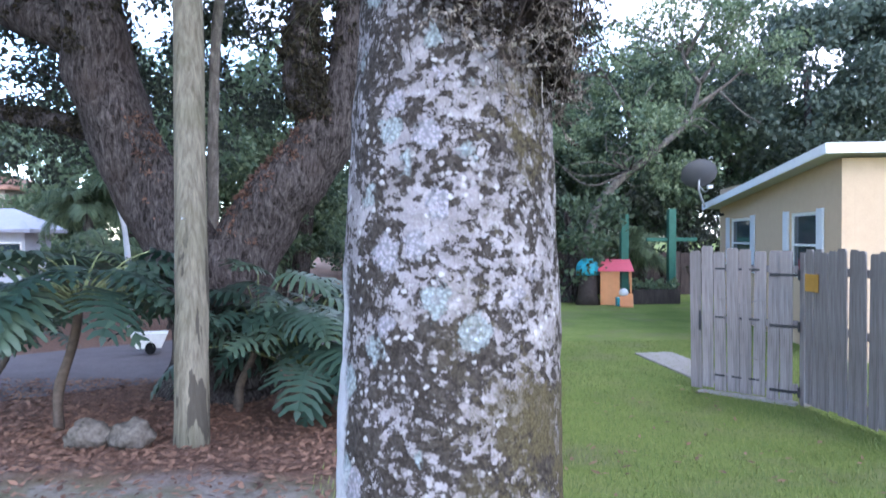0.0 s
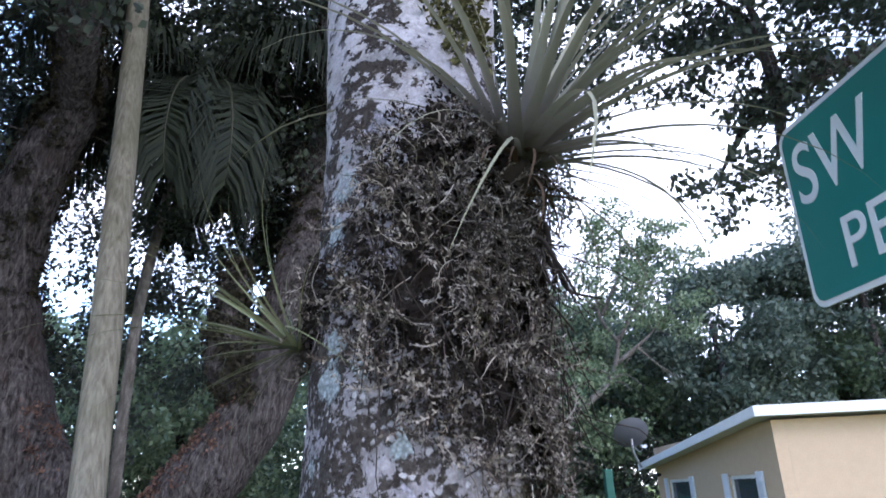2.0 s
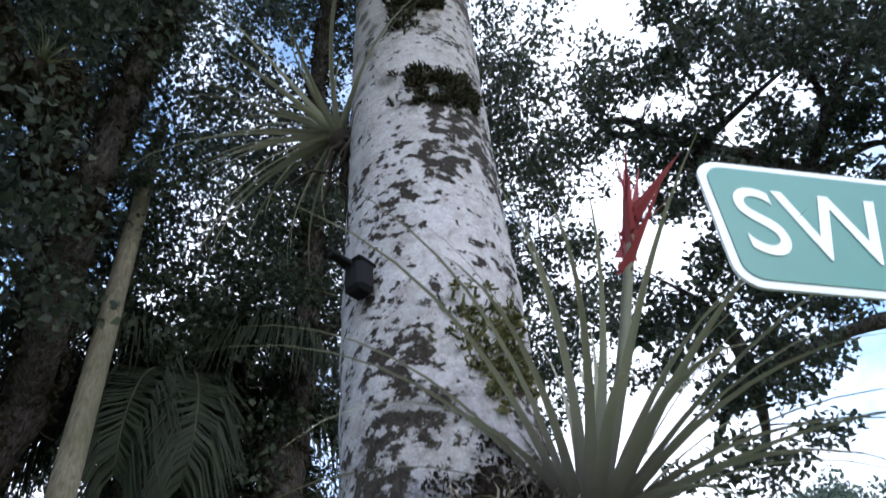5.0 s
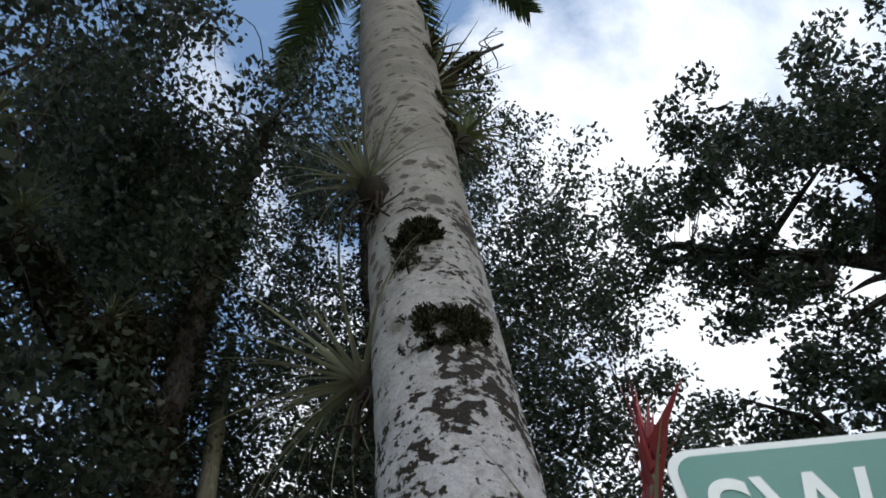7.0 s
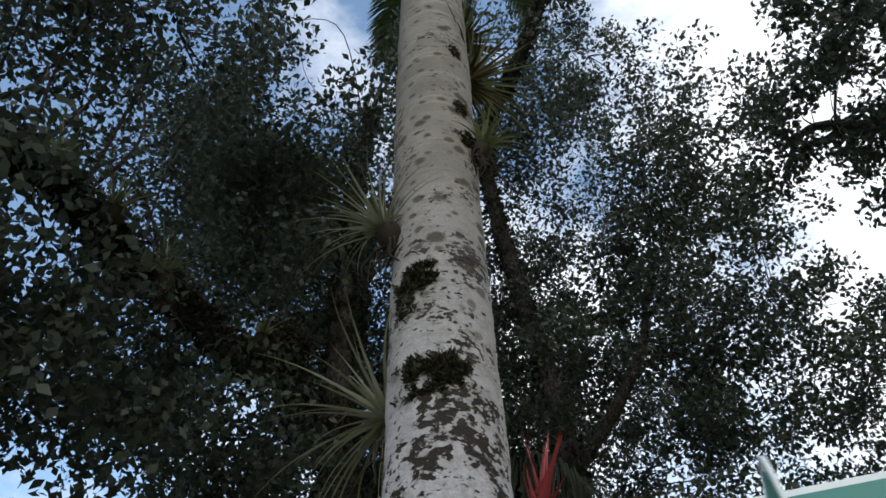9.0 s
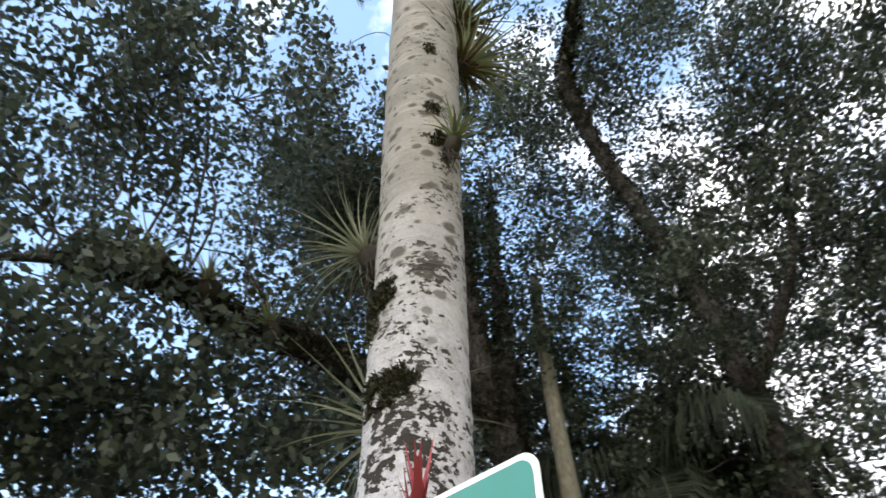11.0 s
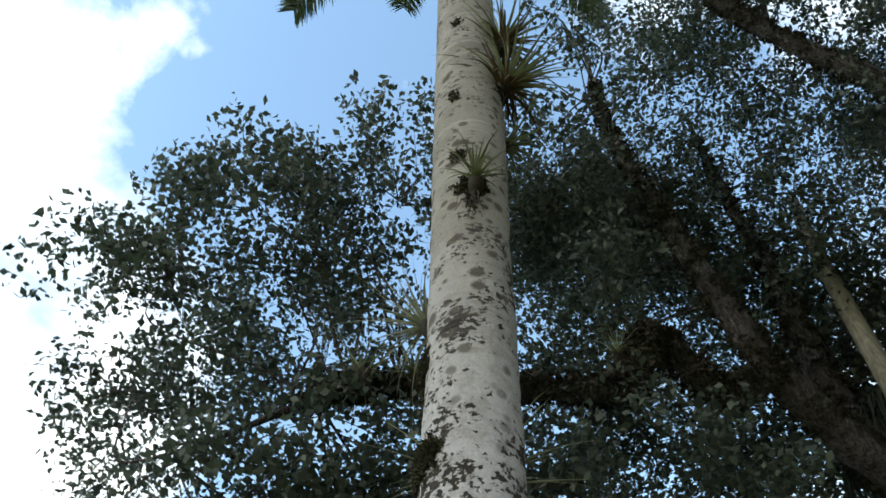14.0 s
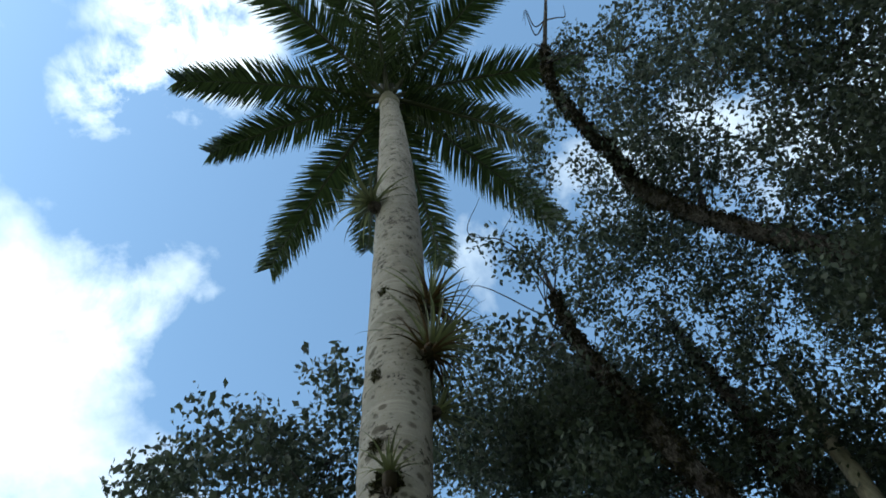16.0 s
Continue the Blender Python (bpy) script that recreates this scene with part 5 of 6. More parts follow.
def house():
    a = math.degrees(math.atan2(7.25, 1.01))
    thing = base("house", 6.15, 10.75, -0.4, a - 90)
    tagged(thing, "low pale yellow stucco house with white fascia and shutters", "house")
    # local y runs along the flank, local x along the front
    T, H0, H1, LY, LX = 0.2, 3.12, 2.78, 7.35, 9.0
    # the flank wall is one outline with two openings through it
    ys, zs = [0, 0.95, 2.25, 4.65, 6.35, LY], [0, 1.25, 2.42, 3.2]
    verts = [(x, y, z) for x in (0, T) for y in ys for z in zs]
    hole = {(1, 1), (3, 1)}

    def at(s, i, j):
        return s * 24 + i * 4 + j
    faces = []
    for i in range(5):
        for j in range(3):
            if (i, j) in hole:
                faces += [(at(0, i, j), at(1, i, j), at(1, i + 1, j), at(0, i + 1, j)), (at(0, i, j + 1), at(0, i + 1, j + 1), at(1, i + 1, j + 1), at(1, i, j + 1)),
                          (at(0, i, j), at(0, i, j + 1), at(1, i, j + 1), at(1, i, j)), (at(0, i + 1, j), at(1, i + 1, j), at(1, i + 1, j + 1), at(0, i + 1, j + 1))]
            else:
                faces += [(at(0, i, j), at(0, i, j + 1), at(0, i + 1, j + 1), at(0, i + 1, j)), (at(1, i, j), at(1, i + 1, j), at(1, i + 1, j + 1), at(1, i, j + 1))]
    for j in range(3):
        faces += [(at(0, 0, j), at(1, 0, j), at(1, 0, j + 1), at(0, 0, j + 1)), (at(0, 5, j), at(0, 5, j + 1), at(1, 5, j + 1), at(1, 5, j))]
    for i in range(5):
        faces.append((at(0, i, 3), at(1, i, 3), at(1, i + 1, 3), at(0, i + 1, 3)))
    part("wall", (verts, faces), MAT_STUCCO, thing, "pale yellow stucco wall")
    part("wall", box(T + 0.002, LX, 0, T, 0, 3.2), MAT_STUCCO, thing)
    part("wall", box(T + 0.002, LX, LY - T, LY, 0, 3.0), MAT_STUCCO, thing)
    for y0, y1 in ((0.95, 2.25), (4.65, 6.35)):
        w = base("window")
        w.parent = thing
        m = (y0 + y1) / 2
        for name, b in (("jamb", (y0, y0 + 0.06, 1.25, 2.42)), ("jamb", (y1 - 0.06, y1, 1.25, 2.42)), ("head_rail", (y0 + 0.062, y1 - 0.062, 2.36, 2.42)), ("sill", (y0 + 0.062, y1 - 0.062, 1.25, 1.31)), ("glazing_bar", (y0 + 0.062, y1 - 0.062, 1.82, 1.86))):
            part(name, box(0.03, 0.10, *b), MAT_TRIM, w)
        part("pane", box(0.06, 0.066, y0 + 0.05, y1 - 0.05, 1.3, 2.38), MAT_GLASS, w, "dark window pane")
        for s0 in (y0 - 0.30, y1 + 0.02):
            sh = part("shutter", box(-0.035, -0.004, s0, s0 + 0.28, 1.2, 2.46, 0.004), MAT_SHUTTER, w, "pale painted shutter")
            for k in range(19):
                part("louvre", box(-0.043, -0.034, s0 + 0.04, s0 + 0.24, 1.27 + 0.06 * k, 1.30 + 0.06 * k), MAT_SHUTTER, sh)
    # one gently sloping roof with a deep white fascia
    OV = 0.35
    slope = math.degrees(math.atan2(0.50, LY))
    roof = part("roof", moved(box(-OV, LX + OV, -OV, LY + OV, 0, 0.10), Matrix.Translation((0, 0, 3.24)) @ pose(0, 0, 0, -slope, 0, 0)), MAT_ROOFING, thing, "pale low-slope roof")
    part("fascia", moved(box(-OV - 0.03, LX + OV, -OV - 0.03, -OV - 0.003, -0.03, 0.13, 0.004), Matrix.Translation((0, 0, 3.24)) @ pose(0, 0, 0, -slope, 0, 0)), MAT_TRIM, roof, "white fascia board")
    part("fascia", moved(box(-OV - 0.028, -OV - 0.003, -OV, LY + OV, -0.03, 0.13, 0.004), Matrix.Translation((0, 0, 3.24)) @ pose(0, 0, 0, -slope, 0, 0)), MAT_TRIM, roof)
    part("outlet", tube([(-0.12, 6.9, 2.55), (-0.02, 6.9, 2.55)], [0.05, 0.03], 8), MAT_IRON, thing, "dark wall spout")
    # dish
    d = base("satellite_dish", 6.50, 17.6, 2.45)
    tagged(d, "grey satellite dish on a bent mast at the roof edge", "satellite dish")
    part("mast", tube(spline([(0.12, 0, -0.1), (0.0, -0.05, 0.12), (-0.08, -0.1, 0.35), (-0.08, -0.12, 0.62)], 5), [0.03, 0.028, 0.026], 8), MAT_STEEL, d, smooth=True)
    verts, faces = [(0, 0, 0)], []
    for i in range(1, 6):
        for j in range(24):
            q = 2 * math.pi * j / 24
            r = i / 5
            verts.append((0.50 * r * math.cos(q), 0.11 * r * r, 0.38 * r * math.sin(q)))
    for j in range(24):
        faces.append((0, 1 + j, 1 + (j + 1) % 24))
        for i in range(4):
            faces.append((1 + i * 24 + j, 1 + (i + 1) * 24 + j, 1 + (i + 1) * 24 + (j + 1) % 24, 1 + i * 24 + (j + 1) % 24))
    n = len(verts)
    verts += [(x, y + 0.012, z) for x, y, z in verts]
    faces += [tuple(k + n for k in f[::-1]) for f in faces]
    refl = part("reflector", (verts, faces), MAT_DISH, d, "grey oval reflector", True)
    refl.matrix_basis = pose(-0.05, -0.2, 0.68, 25, 0, 12)
    part("feed_arm", tube(spline([(-0.05, -0.1, 0.4), (0.0, -0.35, 0.25), (0.02, -0.55, 0.35)], 4), [0.014, 0.012], 6), MAT_STEEL, d)
    part("feed_horn", box(-0.05, 0.09, -0.62, -0.52, 0.32, 0.40, 0.01), MAT_STEEL, d)


MAT_DISH = plain("dish_grey", (0.040, 0.043, 0.047), 0.5, 0.1, 10, bump=0.02)
house()


# ---- far side of the lawn ----
MAT_PINK = plain("pink_plastic", (0.55, 0.10, 0.13), 0.4, 0.1, 6, bump=0.02)
MAT_ORANGE = plain("orange_plastic", (0.62, 0.26, 0.10), 0.4, 0.1, 6, bump=0.02)
MAT_CYAN = plain("cyan_plastic", (0.05, 0.42, 0.52), 0.4, 0.1, 6, bump=0.02)
MAT_GREENPAINT = plain("green_paint", (0.025, 0.11, 0.075), 0.6, 0.2, 10)
MAT_DARKWOOD = old_wood("dark_board", (0.035, 0.028, 0.025), (0.10, 0.08, 0.07), (3, 3, 0.5))
MAT_TERRA = plain("dark_pot", (0.05, 0.04, 0.035), 0.8, 0.3, 12)


def playhouse():
    g = ground_height(5.0, 20.0)
    thing = base("playhouse", 5.0, 20.2, g, -14)
    tagged(thing, "small plastic playhouse with pink roof and orange slide", "playhouse")
    part("wall", box(-0.42, 0.12, -0.35, -0.31, 0, 0.98, 0.008), MAT_ORANGE, thing)
    part("wall", box(-0.42, -0.38, -0.305, 0.35, 0, 0.98, 0.008), MAT_ORANGE, thing)
    part("wall", box(-0.375, 0.44, 0.31, 0.35, 0, 0.98, 0.008), MAT_ORANGE, thing)
    part("post", box(0.40, 0.45, -0.35, -0.30, 0, 0.98, 0.008), MAT_ORANGE, thing)
    roofv = [(-0.5, -0.45, 0.97), (0.52, -0.45, 0.97), (0.52, 0.45, 0.97), (-0.5, 0.45, 0.97), (-0.38, -0.1, 1.30), (0.40, -0.1, 1.30), (0.40, 0.1, 1.30), (-0.38, 0.1, 1.30)]
    part("roof", (roofv, [(0, 1, 5, 4), (1, 2, 6, 5), (2, 3, 7, 6), (3, 0, 4, 7), (4, 5, 6, 7), (3, 2, 1, 0)]), MAT_PINK, thing, "pink plastic roof")
    part("slide", moved(box(-0.18, 0.18, -0.75, 0.0, -0.02, 0.02, 0.008), Matrix.Translation((0.30, -0.36, 0.32)) @ pose(0, 0, 0, 24, 0, 0)), MAT_ORANGE, thing, "orange slide")
    ball = base("toy_ball", 5.12, 19.75, g + 0.36)
    tagged(ball, "blue and white toy on the playhouse ledge", "toy")
    part("shell", tube([(0, 0, -0.13), (0, 0, -0.09), (0, 0, 0.0), (0, 0, 0.09), (0, 0, 0.13)], [0.02, 0.10, 0.14, 0.10, 0.02], 14), MAT_WHITE, ball, smooth=True)
    part("ledge", box(-0.2, 0.2, -0.15, 0.3, -0.36, -0.13, 0.01), MAT_CYAN, ball)
    tun = base("toy_mushroom", 4.18, 20.2, g)
    tagged(tun, "cyan plastic toy canopy on a dark stand", "toy")
    part("canopy", tube([(0, 0, 0.85), (0, 0, 0.95), (0, 0, 1.15), (0, 0, 1.30), (0, 0, 1.34)], [0.33, 0.35, 0.32, 0.18, 0.02], 16, 0.2, 2), MAT_CYAN, tun, smooth=True)
    part("stand", tube([(0, 0, 0), (0, 0, 0.3), (0, 0, 0.86)], [0.36, 0.33, 0.25], 12, 0.3, 4), MAT_TERRA, tun, smooth=True)


playhouse()


def line_post(x, y, top, arm):
    thing = base("clothesline_post", x, y, ground_height(x, y))
    tagged(thing, "dark green painted clothesline post", "post", "clothesline posts")
    part("shaft", box(-0.11, 0.11, -0.11, 0.11, -0.1, top, 0.01), MAT_GREENPAINT, thing)
    if arm:
        part("arm", box(-0.75, 0.75, -0.05, 0.05, top - 0.95, top - 0.84, 0.01), MAT_GREENPAINT, thing)


line_post(5.25, 20.2, 2.6, False)
line_post(6.75, 20.6, 2.75, True)


def planter(x, y, turn, seed):
    rng = np.random.default_rng(seed)
    thing = base("planter", x, y, ground_height(x, y), turn)
    tagged(thing, "low dark wooden planter with pale-leaved plants", "planter")
    for b in ((-0.7, 0.7, -0.22, -0.18, 0, 0.42), (-0.7, 0.7, 0.18, 0.22, 0, 0.42), (-0.7, -0.66, -0.178, 0.178, 0, 0.42), (0.66, 0.7, -0.178, 0.178, 0, 0.42)):
        part("side_board", box(*b, 0.006), MAT_DARKWOOD, thing)
    part("soil", box(-0.655, 0.655, -0.175, 0.175, 0.02, 0.36), MAT_MAT, thing, "dark potting soil")
    for k in range(5):
        c = np.array([-0.55 + 0.27 * k, rng.uniform(-0.05, 0.05), 0.55])
        part("plant", quads_mesh("plant", leaf_cloud([c], 0.22, 60, 0.14, rng, 0.8)), MAT_PALELEAF, thing)


planter(6.15, 20.3, 3, 4)
wallf = link_mesh("back_fence", mesh_of("back_fence", *join(*[box(-8 + 0.3 * k, -8 + 0.3 * k + 0.29, -0.02, 0.02 + 0.012 * (k % 2), 0, 1.55 + 0.03 * (k % 3), 0.006) for k in range(66)])), MAT_DARKWOOD)
wallf.matrix_world = pose(7, 23.5, -0.5)
tagged(wallf, "dark weathered board fence along the back of the lawn", "fence", kind="structure")


# ---- trees of the yard and the distance ----
def leafy_tree(name, x, y, pts, radii, blobs, label, per, spread, count, size, leaf_mat, bark_mat, seed, shell=0.35, limbs=()):
    """A trunk with limbs towards its leaf masses, and clumped leaves."""
    rng = np.random.default_rng(seed)
    thing = base(name, x, y, ground_height(x, y) if abs(x) < 200 else 0)
    tagged(thing, label, "tree")
    o = np.array(thing.location)
    line = spline(pts, 6)
    part("trunk", tube(line, radii, 12, 0.3, seed), bark_mat, thing, smooth=True)
    anchors = list(line[len(line) // 2:])
    for lp in limbs:
        ll = spline(lp, 6)
        part("limb", tube(ll, [radii[-1] * 1.3, radii[-1] * 0.8, radii[-1] * 0.3], 8, 0.3, seed), bark_mat, thing, smooth=True)
        anchors.extend(ll)
    geos = []
    more = []
    for b in blobs:
        c = np.array(b[:3])
        a = np.array(anchors)
        near = a[np.argmin(np.linalg.norm(a - c, axis=1))]
        for k in range(3):
            d = rng.normal(size=3)
            d /= np.linalg.norm(d)
            end = c + d * np.array([b[3], b[3], b[4]]) * 0.7
            l2 = spline([near, (near + end) / 2 + rng.normal(size=3) * 0.16 * np.linalg.norm(end - near), end], 6)
            geos.append(tube(l2, [radii[-1] * 0.7, radii[-1] * 0.4, 0.012], 5, cap=False))
            more.extend(l2[1:])
    centres = split_clumps(fill_blobs(blobs, per * 0.4, rng, shell), 3, spread * 0.85, rng)
    tw = twigs(centres, np.array(anchors + more), rng, 0.01, 2)
    part("branch", join(*geos, tw), bark_mat, thing)["kind"] = "stuff"
    crown = part("crown", quads_mesh("crown", leaf_cloud(centres, spread * 0.82, count, size, rng)), leaf_mat, thing)
    crown["kind"] = "stuff"
    return thing


leafy_tree("yard_oak", 11.0, 5.5, [(0, 0, -0.3), (-0.1, 0.2, 2.5), (-0.9, 0.5, 5.0), (-2.2, 0.8, 8.0)], [0.4, 0.32, 0.26, 0.16],
           [(-4.4, 1.5, 12.0, 2.4, 1.9), (-3.0, 0.0, 11.4, 2.4, 2.0), (-5.9, 2.7, 12.8, 1.7, 1.4), (-4.7, 2.4, 8.0, 1.8, 1.3), (-5.7, 3.1, 6.6, 1.2, 0.8), (-3.3, 1.5, 9.4, 2.2, 1.7), (-1.0, -0.6, 9.6, 2.5, 2.0), (-5.2, 1.7, 10.2, 1.3, 1.0), (-5.6, 3.4, 9.0, 1.3, 1.1)],
           "tall dark green broadleaf tree beside the house", 9.0, 0.48, 110, 0.12, MAT_OAKLEAF, MAT_OAK, 71, 0.3,
           limbs=[[(-1.6, 0.6, 6.5), (-3.4, 1.6, 7.6), (-5.2, 2.8, 7.4)], [(-2.2, 0.8, 8.0), (-3.8, 1.4, 10.2), (-5.4, 2.4, 12.4)]])
leafy_tree("lawn_tree", 4.2, 21.6, [(0, 0, -0.3), (0.25, 0, 1.8), (0.9, 0.1, 3.3), (2.4, 0.2, 4.6), (3.5, 0.3, 5.6), (3.9, 0.3, 6.9)], [0.20, 0.17, 0.14, 0.11, 0.085, 0.06],
           [(3.5, 0.4, 9.4, 1.5, 1.2), (4.4, 0.5, 10.6, 1.5, 1.2), (5.5, 0.5, 10.9, 1.1, 1.1), (5.8, 0.5, 9.5, 1.5, 1.2), (4.6, 0.2, 8.8, 1.6, 1.1), (3.2, 0.2, 8.0, 1.2, 0.9), (5.4, 0.3, 7.9, 1.5, 0.9), (4.2, -0.4, 7.2, 1.4, 0.8),
            (2.0, 0.4, 7.9, 1.5, 1.1), (0.4, 0.3, 6.8, 1.6, 1.2), (2.2, 0.2, 6.2, 1.4, 0.9), (-0.8, 0.4, 7.4, 1.4, 1.0), (1.0, -0.4, 4.2, 1.2, 0.6), (-0.6, 0.4, 4.6, 1.0, 0.7), (2.6, -0.2, 4.2, 1.4, 0.7), (1.2, -1.2, 4.8, 1.4, 0.8), (5.0, 0.2, 5.8, 1.5, 0.7), (3.4, -0.6, 5.4, 1.3, 0.6)],
           "pale-barked yard tree with airy light green foliage", 9.0, 0.55, 80, 0.13, MAT_PALELEAF, MAT_GREYBARK, 72, 0.3,
           limbs=[[(3.85, 0.3, 6.7), (3.3, 0.3, 7.8), (3.6, 0.4, 9.8)], [(3.9, 0.3, 6.8), (4.9, 0.4, 8.3), (5.6, 0.5, 10.4)], [(2.4, 0.2, 4.6), (1.6, 0.2, 5.8), (0.8, 0.3, 7.2)], [(3.7, 0.3, 6.0), (4.8, 0.3, 6.8), (5.8, 0.4, 7.7)], [(3.4, 0.3, 7.6), (4.2, 0.4, 9.0), (4.5, 0.5, 10.6)]])


def far_wood(name, blobs, label, per, count, size, mat, seed, loose=1.0):
    rng = np.random.default_rng(seed)
    centres = split_clumps(fill_blobs(blobs, per * 0.4, rng, 0.55), 3, 0.6 * loose, rng)
    me = quads_mesh(name, leaf_cloud(centres, 0.75 * loose, count, size, rng))
    ob = tagged(link_mesh(name, me, mat), label, "trees", kind="stuff")
    geos = [tube([(b[0], b[1], -0.6), (b[0] + 0.3, b[1], b[2] * 0.6), (b[0], b[1], b[2] + b[4] * 0.4)], [0.3, 0.22, 0.08], 8, 0.3, i) for i, b in enumerate(blobs[::2])]
    part("trunks", join(*geos), MAT_OAK, ob)["kind"] = "stuff"
    return ob


far_wood("background_trees", [(-2 + 3.4 * k, 27 + 1.5 * (k % 3), 3.8 + 0.9 * (k % 2), 3.0, 3.9) for k in range(9)], "dense dark green trees beyond the yard", 5.0, 75, 0.23, MAT_FARLEAF, 81)
# the next two woods look hazy through their leaf colour alone
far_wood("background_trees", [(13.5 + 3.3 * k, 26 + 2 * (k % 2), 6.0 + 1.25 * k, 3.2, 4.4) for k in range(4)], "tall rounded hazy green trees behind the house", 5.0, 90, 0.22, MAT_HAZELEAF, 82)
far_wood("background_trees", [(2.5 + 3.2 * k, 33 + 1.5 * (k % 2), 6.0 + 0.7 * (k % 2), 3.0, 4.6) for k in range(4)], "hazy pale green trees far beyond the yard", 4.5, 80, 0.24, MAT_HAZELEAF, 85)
far_wood("background_trees", [(-4.4, 21, 4.6, 2.2, 2.8), (-7.0, 20.5, 4.8, 2.2, 2.6), (-5.8, 22.5, 5.2, 2.2, 2.6), (-9.6, 21, 5.4, 2.2, 2.3)], "light green trees beyond the driveway", 6.0, 75, 0.20, MAT_PALELEAF, 86)
far_wood("background_trees", [(-38 + 6 * k, 38 + 3 * (k % 3), 4.6 + 1.2 * (k % 2), 4.0, 5.2) for k in range(7)], "shaded green trees across the street", 2.6, 44, 0.36, MAT_FARLEAF, 83)
far_wood("background_trees", [(-26 + 1.0 * k, 18 - 4.5 * k, 6.0 + (k % 2), 3.8, 5.5) for k in range(5)], "shaded green trees along the street", 2.6, 44, 0.36, MAT_FARLEAF, 84)


# ---- planting and ground detail on the street side ----
def lobed_leaf(length, rng, pairs=8):
    """A deeply cut leaf along +x, drooping to its tip; fingers either side of the midrib."""
    verts, faces = [], []

    def rib(k):
        return np.array([length * k, 0, length * (0.10 * math.sin(k * 2.2) - 0.38 * k * k)])

    for i in range(pairs):
        k0, k1 = i / pairs * 0.92, (i + 1.0) / pairs * 0.92
        reach = length * (0.42 + 0.22 * math.sin(math.pi * (0.2 + 0.6 * i / pairs)))
        reach *= rng.uniform(0.62, 1.15) * (1 - 0.62 * (i / pairs) ** 1.6)
        for s in (-1, 1):
            a, b = rib(k0), rib(k1)
            out_a = np.array([-0.25 + 1.25 * i / pairs, s * 1.0, -0.22])
            out_a /= np.linalg.norm(out_a)
            side = np.array([out_a[1] * -s, out_a[0] * s, 0]) * s
            side = np.array([abs(out_a[1]), -out_a[0] * s, 0])
            half = length * 0.92 / pairs * 0.46
            mid = (a + b) / 2 + out_a * reach * 0.62
            tip = (a + b) / 2 + out_a * reach + np.array([0, 0, -0.12 * reach])
            mid[2] += 0.035 * length
            k = len(verts)
            verts += [a, b, mid + side * half, mid - side * half, tip + side * half * 0.45, tip - side * half * 0.45]
            faces += [(k, k + 1, k + 2, k + 3), (k + 3, k + 2, k + 4, k + 5)]
    k = len(verts)
    verts += [rib(0.88), rib(0.95) + np.array([0, 0.05 * length, 0]), rib(1.04), rib(0.95) + np.array([0, -0.05 * length, 0])]
    faces.append((k, k + 1, k + 2, k + 3))
    return verts, faces


def philodendron(x, y, stem, count, size, stalk, seed, label, low=-10, high=70, lean=0.0):
    rng = np.random.default_rng(seed)
    g = ground_height(x, y)
    thing = base("philodendron", x, y, g)
    tagged(thing, label, "plant", "split-leaf philodendrons")
    shapes = [mesh_of("leaf", *lobed_leaf(size, rng), True) for k in range(4)]
    if stem > 0.2:
        part("stem", tube(spline([(-0.22, 0, -0.1), (-0.20, 0, stem * 0.3), (-0.06, 0, stem * 0.7), (0.0, 0, stem)], 6), [0.06, 0.042, 0.035], 10, 0.5, seed), MAT_STEM, thing, "ringed grey-brown stem", True)
    for i in range(count):
        az, el = radians(i * 137.5 + rng.uniform(-15, 15)), radians(rng.uniform(low, high))
        d = np.array([math.cos(az) * math.cos(el) + lean, math.sin(az) * math.cos(el), math.sin(el)])
        ln = stalk * rng.uniform(0.7, 1.15)
        a = np.array([0, 0, stem * rng.uniform(0.85, 1.0)])
        b = a + d * ln * 0.6 + np.array([0, 0, 0.10 * ln])
        c = a + d * ln
        line = spline([a, b, c], 4)
        st = part("stalk", tube(line, [0.012, 0.009, 0.007], 6, cap=False), MAT_STALK, thing, smooth=True)
        leaf = part("leaf", shapes[i % 4], MAT_BIGLEAF, st)
        leaf.matrix_basis = Matrix.Translation(Vector(c)) @ pose(0, 0, 0, 0, rng.uniform(5, 40) - math.degrees(el) * 0.3, math.degrees(az) + rng.uniform(-30, 30)) @ pose(0, 0, 0, rng.uniform(-20, 20), 0, 0) @ Matrix.Diagonal((*[rng.uniform(0.75, 1.15)] * 3, 1))


MAT_STEM = plain("ringed_stem", (0.085, 0.068, 0.055), 0.9, 0.45, 22, bump=0.6)
MAT_STALK = plain("leaf_stalk", (0.16, 0.19, 0.08), 0.5, 0.25, 9)
philodendron(-3.45, 6.6, 1.28, 38, 0.66, 0.72, 11, "tree philodendron on a bare ringed stem with wide split leaves", 2, 42)
philodendron(-1.5, 7.25, 0.45, 36, 0.62, 0.90, 12, "lush split-leaf philodendron growing against the oak", 8, 75)
philodendron(-0.95, 7.5, 0.30, 26, 0.58, 0.75, 13, "low split-leaf philodendron behind the palm", 5, 70)
philodendron(-1.95, 7.35, 0.8, 13, 0.50, 0.70, 14, "climbing split-leaf philodendron at the foot of the oak", 20, 85)
philodendron(-5.0, 8.0, 0.6, 14, 0.50, 0.75, 15, "split-leaf philodendron by the driveway", 10, 60)


